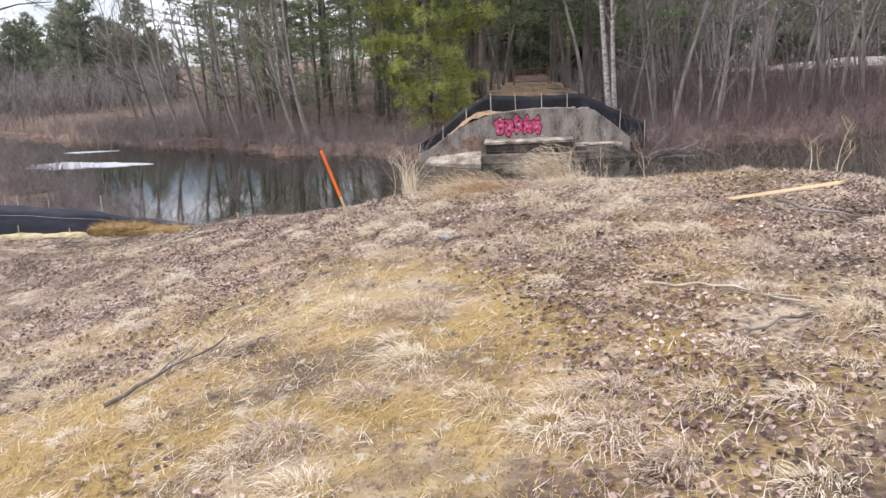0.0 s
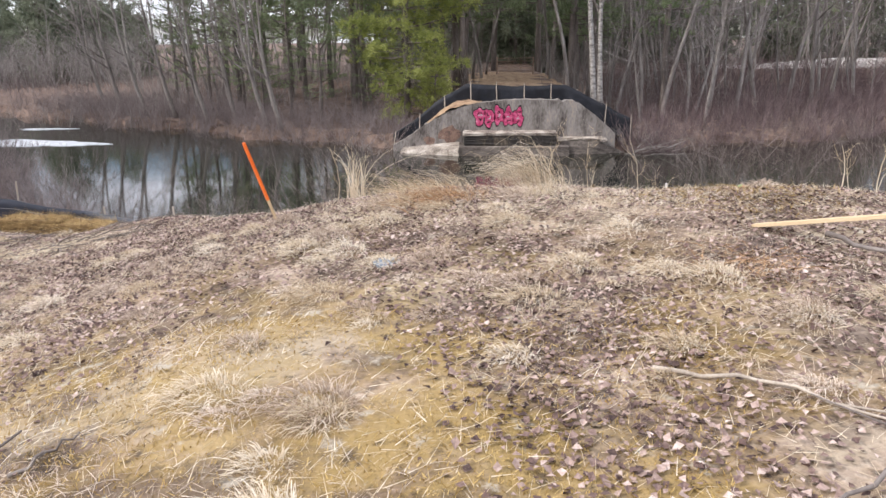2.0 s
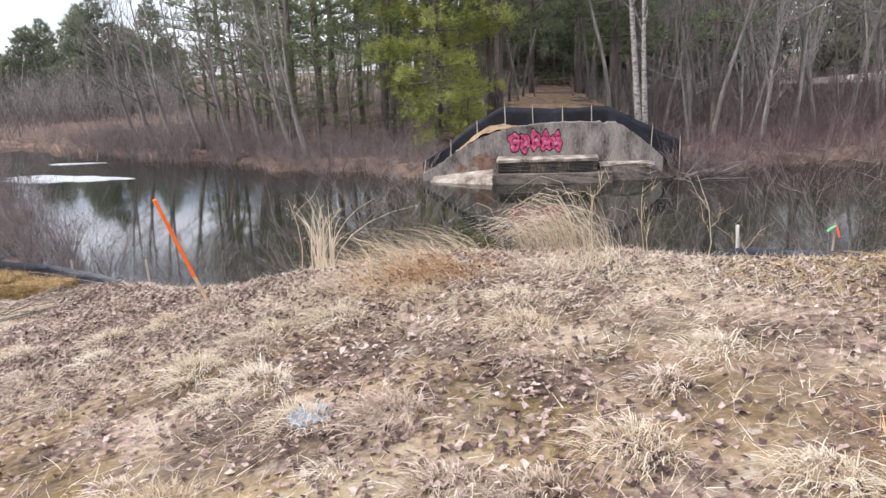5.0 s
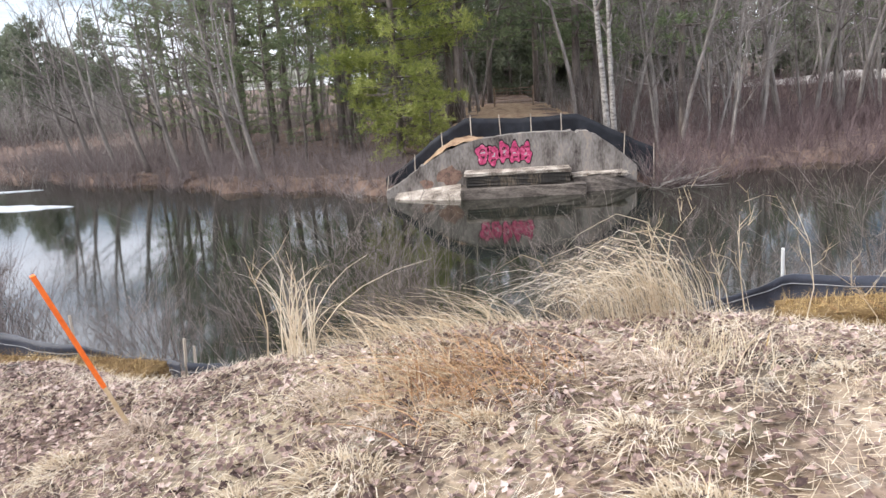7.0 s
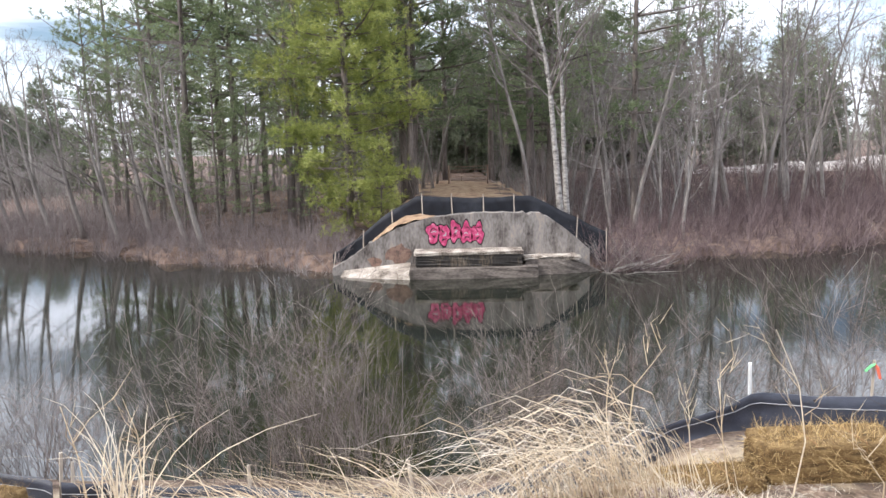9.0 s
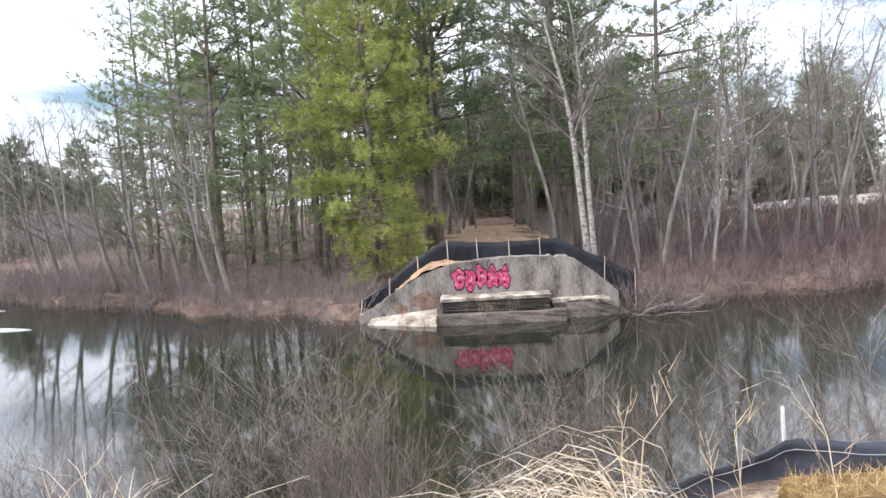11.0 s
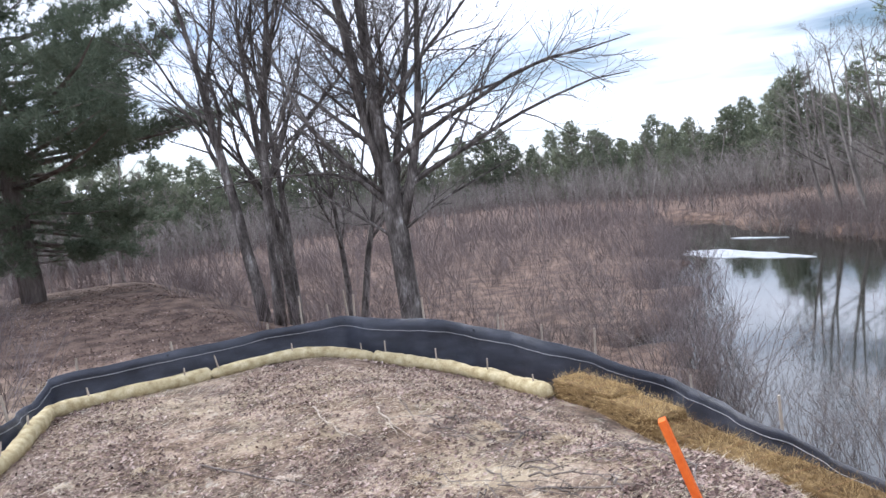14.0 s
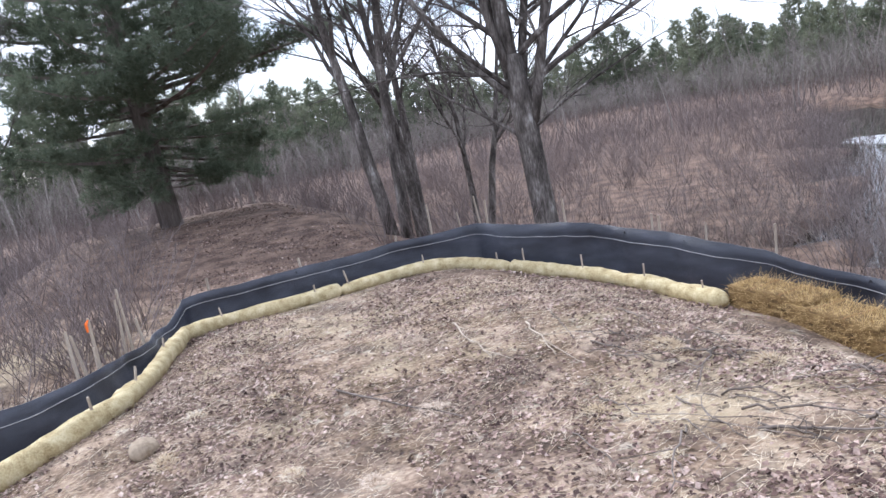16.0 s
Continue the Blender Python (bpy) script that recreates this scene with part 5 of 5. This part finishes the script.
# board lying in the leaves
b = Build()
rough_slab(b, (-0.62, -0.045, 0), (0.62, 0.045, 0.028), 5, 0.0015)
board = tagged(part("board", b, M_lumber), "pale new wooden board lying on the leaves", "board")
board.matrix_basis = Matrix.Translation((3.265, 8.25, 3.915)) @ Matrix.Rotation(-0.94, 4, "Z") @ Matrix.Rotation(-0.27, 4, "Y")
# flat grey cover
b = Build()
b.tube([(0, 0, -0.03), (0, 0, 0.012), (0, 0, 0.02)], (0.115, 0.115, 0.10), 20)
M_cover = material("dull_blue_grey_metal", [(0.3, (0.20, 0.24, 0.28)), (0.7, (0.36, 0.41, 0.46))], 9, 0.5, 0.3, 40, metal=0.5)
cover = tagged(part("survey_cover", b, M_cover), "small round blue-grey metal cover in the ground", "cover")
cover.matrix_basis = Matrix.Translation((-0.06, 8.34, gz(-0.06, 8.34)))
# rock beside the wattle
bm = bmesh.new()
bmesh.ops.create_icosphere(bm, subdivisions=3, radius=1)
rr = np.random.RandomState(4)
for v in bm.verts:
    v.co = Vector((v.co.x * 0.17, v.co.y * 0.13, v.co.z * 0.10)) * (1 + 0.12 * noise.noise(v.co * 1.7))
me = bpy.data.meshes.new("rock")
bm.to_mesh(me)
bm.free()
me.materials.append(M_rock)
me.shade_smooth()
rock = tagged(new("rock", me), "smooth tan rock beside the wattle", "rock")
rock.matrix_basis = Matrix.Translation((-8.3, 8.42, gz(-8.3, 8.42) + 0.04))
# ice on the pond
b = Build()
k = 40
a = np.linspace(0, 6.283, k, endpoint=False)
rad = 1 + 0.16 * np.sin(3 * a + 1) + 0.1 * np.sin(7 * a) + 0.05 * np.sin(13 * a)
ex, ey = np.cos(a) * rad * 3.7, np.sin(a) * rad * 1.2
b.add(np.concatenate((np.column_stack((ex, ey, np.full(k, -0.02))), np.column_stack((ex * 0.98, ey * 0.98, np.full(k, 0.03))))),
      [tuple(range(k, 2 * k))] + [(i, (i + 1) % k, (i + 1) % k + k, i + k) for i in range(k)])
ice = tagged(part("ice_sheet", b, M_snow), "thin grey-white sheet of old ice on the pond", "ice")
ice.matrix_basis = pose(-24.2, 41.0, 0.0, rz=-8)
for x, y, s, q in ((-27.5, 47.5, 0.45, 0.3),):
    copy_thing(ice, pose(x, y, 0.0, rz=10 * s) @ Matrix.Diagonal((s, q, 1, 1)))


def stick(pts, rad, label, mat=M_bark, forks=2, seed=1):
    """A fallen branch with a few side shoots, lying on the ground."""
    r = np.random.RandomState(seed)
    p = np.array([(x, y, gz(x, y) + rad + dz) for x, y, dz in pts])
    d = np.linspace(0, len(p) - 1, 9)
    q = np.column_stack([np.interp(d, range(len(p)), p[:, c]) for c in range(3)])
    q[1:-1] += r.normal(0, 0.012, (7, 3))
    t = thing("fallen_branch", pose(0, 0, 0), label, "branch")
    b = Build()
    b.tube(q, np.linspace(rad, rad * 0.4, 9), 7)
    part("stem", b, mat, t, smooth=True)
    ln = np.linalg.norm(q[-1] - q[0])
    for f in range(forks):
        i = r.randint(2, 8)
        w = (q[-1] - q[0]) / ln + np.array((r.normal(0, 0.6), r.normal(0, 0.6), r.uniform(0.0, 0.25)))
        e = q[i] + w * ln * r.uniform(0.15, 0.35)
        b = Build()
        b.tube([q[i], (q[i] + e) / 2 + r.normal(0, 0.015, 3), e], (rad * 0.5, rad * 0.35, rad * 0.2), 5)
        part("shoot", b, mat, t)
    return t


stick([(1.55, 6.12, 0.02), (2.0, 5.95, 0.03), (2.45, 5.5, 0.02)], 0.013, "grey fallen branch broken pale at one end", M_stake, 2, 1)
stick([(2.7, 5.6, 0.02), (2.2, 5.2, 0.02), (1.75, 4.9, 0.01)], 0.014, "dark fallen branch among dead leaves", M_darkbark, 4, 2)
stick([(3.12, 7.95, 0.16), (3.5, 7.8, 0.08), (3.9, 7.75, 0.0)], 0.02, "dark crooked branch propping up a board", M_darkbark, 3, 12)
stick([(-2.05, 5.04, 0.01), (-1.8, 5.5, 0.02), (-1.55, 5.9, 0.03)], 0.016, "dark fallen branch on yellow moss", M_darkbark, 3, 3)
stick([(-1.35, 5.5, 0.01), (-1.2, 5.82, 0.02)], 0.011, "short dark stick on yellow moss", M_darkbark, 1, 4)
stick([(-9.2, 11.9, 0.02), (-8.5, 11.75, 0.05), (-7.8, 11.7, 0.02)], 0.013, "pale fallen branch on the dry grass", M_stake, 3, 5)
stick([(-8.4, 12.45, 0.02), (-7.2, 12.1, 0.04)], 0.012, "pale thin fallen branch on the dry grass", M_stake, 2, 6)
stick([(-8.2, 10.2, 0.01), (-7.4, 10.6, 0.02), (-6.7, 10.9, 0.02)], 0.012, "curved dark twig on the dry grass", M_darkbark, 1, 7)
for i in range(34):
    x, y = (R.gauss(-6.3, 0.9), R.gauss(12.9, 0.35)) if i < 20 else (R.gauss(-4.6, 0.5), R.gauss(12.0, 0.5))
    a = R.gauss(-0.15, 0.35)
    ln = R.uniform(0.5, 1.3)
    stick([(x - math.cos(a) * ln / 2, y - math.sin(a) * ln / 2, 0.0), (x, y, R.uniform(0.01, 0.08)), (x + math.cos(a) * ln / 2, y + math.sin(a) * ln / 2, 0.0)], R.uniform(0.005, 0.011), "dark brushwood in a flattened pile on the grass", M_darkbark, 3, 20 + i)


def grass_clump(x, y, seed, n, height, reach, lean, mat, label, width=0.007, base=0.10, name="grass_clump", flop=0.35, arch=0.0):
    """A clump of long dry blades that arch over."""
    r = np.random.RandomState(seed)
    b = Build()
    p = r.normal(0, base, (n, 2))
    zz = ground_z(x + p[:, 0], y + p[:, 1]) - gz(x, y)
    root = np.column_stack((p, zz - 0.02))
    h = height * r.uniform(0.35, 1.1, n)
    d = r.normal(0, 1, (n, 2)) * reach + np.array(lean)
    top = root + np.column_stack((d * h[:, None], h * r.uniform(1 - 2 * flop, 1.0, n) * (1 - arch * 0.75)))
    bow = np.column_stack((-d * 0.16 * h[:, None], h * r.uniform(0.1, 0.32, n) * (1 + arch * 1.6)))
    blades(b, root, top, bow, width * r.uniform(0.6, 1.4, n), 6)
    ob = part(name, b, mat)
    ob.matrix_basis = pose(x, y, gz(x, y))
    return tagged(ob, label, "grass")


grass_clump(-0.86, 11.3, 1, 70, 0.72, 0.34, (0.0, 0), M_blond, "upright clump of pale dry grass on the crest", 0.009, 0.06, flop=0.2)
for i, (x, y) in enumerate(((1.32, 11.3), (1.15, 11.5), (1.48, 11.45), (1.0, 11.35))):
    grass_clump(x, y, 10 + i, (150, 110, 90, 80)[i], (0.70, 0.66, 0.64, 0.55)[i], 0.26, (-0.85, 0.05), M_blond, "tall blond grass arching over the crest", 0.007, 0.13, flop=0.25, arch=0.8)
for i, (x, y) in enumerate(((-0.2, 11.2), (0.1, 11.4), (-0.45, 11.5), (0.4, 11.5))):
    grass_clump(x, y, 20 + i, 130, 0.3, 0.6, (-1.2, 0.2), M_drygrass, "low blond grass bent over on the crest", 0.006, 0.2, flop=0.45)
grass_clump(0.25, 10.4, 31, 520, 0.2, 0.9, (-0.9, 0.0), M_rustgrass, "rust-coloured tussock of flattened grass", 0.006, 0.22, flop=0.45)
grass_clump(-0.1, 10.45, 32, 300, 0.24, 0.8, (-0.8, 0.0), M_drygrass, "pale flattened tussock beside a rusty one", 0.006, 0.2, flop=0.48)
grass_clump(1.3, 10.4, 33, 260, 0.26, 0.6, (0.1, -0.1), M_drygrass, "dry tussock among dead leaves", 0.005, 0.16)
grass_clump(2.55, 7.8, 34, 420, 0.10, 1.3, (0, 0), M_rustgrass, "patch of low rusty stems in the leaves", 0.006, 0.22)
def tussock(x, y, seed, size, mat, label):
    """A low dome of bleached grass, combed over to one side."""
    r = np.random.RandomState(seed)
    n = int(330 * size)
    q = np.sqrt(r.uniform(0, 1, n))
    a = r.uniform(0, 6.283, n)
    p = np.column_stack((np.cos(a) * q * 0.17, np.sin(a) * q * 0.13)) * size
    rise = 0.085 * size * (1 - q ** 2)
    root = np.column_stack((p, ground_z(x + p[:, 0], y + p[:, 1]) - gz(x, y) + rise - 0.01))
    d = np.column_stack((np.cos(a) * q * 0.8 - 0.35, np.sin(a) * q * 0.8 - 0.1)) + r.normal(0, 0.35, (n, 2))
    ln = 0.11 * size * r.uniform(0.5, 1.3, n)
    top = root + np.column_stack((d * ln[:, None], ln * r.uniform(-0.25, 0.35, n)))
    b = Build()
    blades(b, root, top, np.column_stack((np.zeros((n, 2)), ln * r.uniform(0.1, 0.35, n))), 0.0055 * r.uniform(0.6, 1.4, n), 4)
    ob = part("grass_tussock", b, mat)
    ob.matrix_basis = pose(x, y, gz(x, y))
    return tagged(ob, label, "grass", "pale tussocks on the clearing")


rt = random.Random(9)
for i, (x, y) in enumerate([(1.04, 7.2), (0.9, 9.2), (2.53, 6.79), (-0.43, 7.55), (2.65, 5.28), (-0.64, 4.21), (-0.06, 5.04), (-0.64, 6.03), (-0.07, 5.91), (-0.3, 9.7), (2.25, 7.5), (-0.75, 9.3), (-0.5, 8.8), (-0.95, 9.0), (0.35, 8.2), (1.35, 7.9)] + [(rt.uniform(-3.5, 4), rt.uniform(3.0, 10.5)) for _ in range(120)] + [(rt.uniform(-9, -2), rt.uniform(8, 14)) for _ in range(34)]):
    s = rt.uniform(0.45, 1.0) if i > 15 else 1.15
    tussock(x, y, 200 + i, s, M_sedge if i % 3 == 2 else M_blond, "small whitish tussock of dead grass" if i % 3 == 2 else "small pale tussock of dead grass")
# moss and short olive grass on the low ridge
grass_clump(3.1, 10.05, 35, 2600, 0.085, 1.0, (-0.3, 0), M_mossgrass, "olive-yellow mat of mossy grass on the ridge", 0.007, 0.5, name="moss_mat", flop=0.4)
for i, (x, y, h) in enumerate(((2.1, 11.6, 1.25), (1.8, 12.2, 0.9), (-1.2, 11.7, 1.1), (3.3, 12.0, 0.9), (2.6, 12.4, 1.3), (5.2, 11.0, 1.1), (4.4, 10.4, 0.8))):
    shrub(x, y, 400 + i, h, "pale dead weed stalk standing on the crest", M_drygrass, 2, 0.1, 4, 0.006)

# dead leaves, straw and thin grass over the clearing
rs = np.random.RandomState(31)


def leaves(b, xy, size, seed):
    """Curled dead leaves: four-cornered, folded along the rib."""
    r = np.random.RandomState(seed)
    n = len(xy)
    c = np.column_stack((xy, ground_z(xy[:, 0], xy[:, 1]) + r.uniform(0.004, 0.022, n)))
    a = r.uniform(0, 6.283, n)
    s = size * r.uniform(0.5, 1.25, n)
    u = np.column_stack((np.cos(a), np.sin(a), r.normal(0, 0.3, n))) * s[:, None]
    w = np.column_stack((-np.sin(a), np.cos(a), r.normal(0, 0.3, n))) * s[:, None] * 0.42
    up = np.column_stack((np.zeros((n, 2)), s * r.uniform(0.05, 0.4, n)))
    v = np.stack((c - u * 0.5, c - u * 0.05 + w + up, c + u * 0.5 + up * 0.4, c - u * 0.05 - w + up * 0.8), 1)
    f = np.array([(0, 2, 1), (0, 3, 2)])
    b.raw(v, ((np.arange(n) * 4)[:, None, None] + f[None]).reshape(-1, 3))


def patchy(n, x0, x1, y0, y1, seed, bias):
    r = np.random.RandomState(seed)
    x, y = r.uniform(x0, x1, n), r.uniform(y0, y1, n)
    k = lumps(x, y, 1.3, seed) + bias(x, y) + r.normal(0, 0.25, n) > 0
    return np.column_stack((x[k], y[k]))


b = Build()
leaves(b, patchy(85000, -4, 6.5, 2.0, 13.5, 3, lambda x, y: 0.14 * (x + 0.6) + 0.06 * (y - 7) + 0.5 * sstep(8.8, 10, y) - 1.2 * np.exp(-((x - 3.1) ** 2 / 0.9 + (y - 10.05) ** 2 / 0.3)) - 0.55 * np.exp(-((x + 1.0) ** 2 / 2.5 + (y - 4.6) ** 2 / 5))), 0.040, 1)
leaves(b, patchy(60000, -13, -2, 5.5, 15.5, 5, lambda x, y: 0.2 + 0 * x), 0.042, 2)
leaves(b, patchy(12000, -33, -13.8, 8.6, 14.0, 6, lambda x, y: 0.2 + 0 * x), 0.055, 3)
stuff("leaf_litter", b, M_leaf, "scattered dead brown and pinkish leaves", "leaves")
b = Build()
xy = patchy(110000, -13, 6.5, 1.8, 14.5, 8, lambda x, y: 0.2 + 0.3 * (x < -2.5) + 0.1 * (y < 6))
xy = np.concatenate((xy, patchy(26000, -3.5, 5.5, 9.2, 12.5, 18, lambda x, y: 0.6 + 0 * x)))
n = len(xy)
base = np.column_stack((xy, ground_z(xy[:, 0], xy[:, 1]) + rs.uniform(0.0, 0.012, n)))
a = rs.normal(0.6, 1.2, n)
d = np.column_stack((np.cos(a), np.sin(a), rs.uniform(0.02, 0.5, n)))
blades(b, base, base + d * rs.uniform(0.04, 0.14, n)[:, None], np.column_stack((np.zeros((n, 2)), rs.uniform(0, 0.02, n))), rs.uniform(0.002, 0.005, n), 2)
stuff("dead_grass", b, M_blond, "short dead straw-coloured grass lying flat", "grass")
# short moss shoots, thick in the middle of the old bed
b = Build()
xy = patchy(60000, -3.6, 1.9, 1.9, 7.2, 27, lambda x, y: 0.55 - 0.10 * ((x + 0.9) ** 2 + 0.4 * (y - 4.2) ** 2))
n = len(xy)
base = np.column_stack((xy, ground_z(xy[:, 0], xy[:, 1]) - 0.004))
d = np.column_stack((rs.normal(0, 0.6, (n, 2)), rs.uniform(0.5, 1.0, n)))
blades(b, base, base + d * rs.uniform(0.012, 0.034, n)[:, None], np.zeros((n, 3)), rs.uniform(0.005, 0.010, n), 2)
stuff("moss", b, M_mossgrass, "thick yellow moss in low cushions", "moss")
# flagging ribbons and a white marker pipe on the water-side fence
fx, fy = 5.25, 15.98
tape = thing("flagged_stake", pose(fx, fy, gz(fx, fy)), "wooden stake tied with red and green flagging tape", "stake")
b = Build()
b.tube([(0, 0, -0.1), (0.02, 0, 0.92)], 0.018, 4)
part("stem", b, M_stake, tape)
M_red = material("red_flagging_tape", [(0.3, (0.65, 0.10, 0.06)), (0.7, (0.8, 0.2, 0.12))], 6, 0.5, 0.1)
M_green = material("green_flagging_tape", [(0.3, (0.10, 0.45, 0.15)), (0.7, (0.2, 0.6, 0.25))], 6, 0.5, 0.1)
for mat, dx, dz in ((M_red, 0.05, -0.16), (M_green, -0.12, -0.07)):
    b = Build()
    b.tube([(0.02, -0.02, 0.88), (0.02 + dx * 0.5, -0.03, 0.88 + dz * 0.3), (0.02 + dx, -0.04, 0.88 + dz)], (0.012, 0.02, 0.016), 4)
    part("ribbon", b, mat, tape)
b = Build()
b.tube([(0, 0, -0.1), (-0.02, 0, 0.78), (-0.022, 0, 0.8)], (0.022, 0.022, 0.018), 8)
pipe = tagged(part("marker_pipe", b, M_plastic), "short white plastic marker pipe by the fence", "pipe")
pipe.matrix_basis = pose(4.0, 16.15, gz(4.0, 16.15))
# pale lichen-like dead sedge mats pressed flat on the moss
for i in range(46):
    x, y = rt.uniform(-3.2, 3.6), rt.uniform(2.6, 8.6)
    s = rt.uniform(0.7, 1.5)
    grass_clump(x, y, 700 + i, int(120 * s), 0.05 * s, 1.7, (-0.4, 0.2), M_sedge, "flat mat of whitish dead sedge", 0.005, 0.13 * s, name="sedge_mat", flop=0.45)
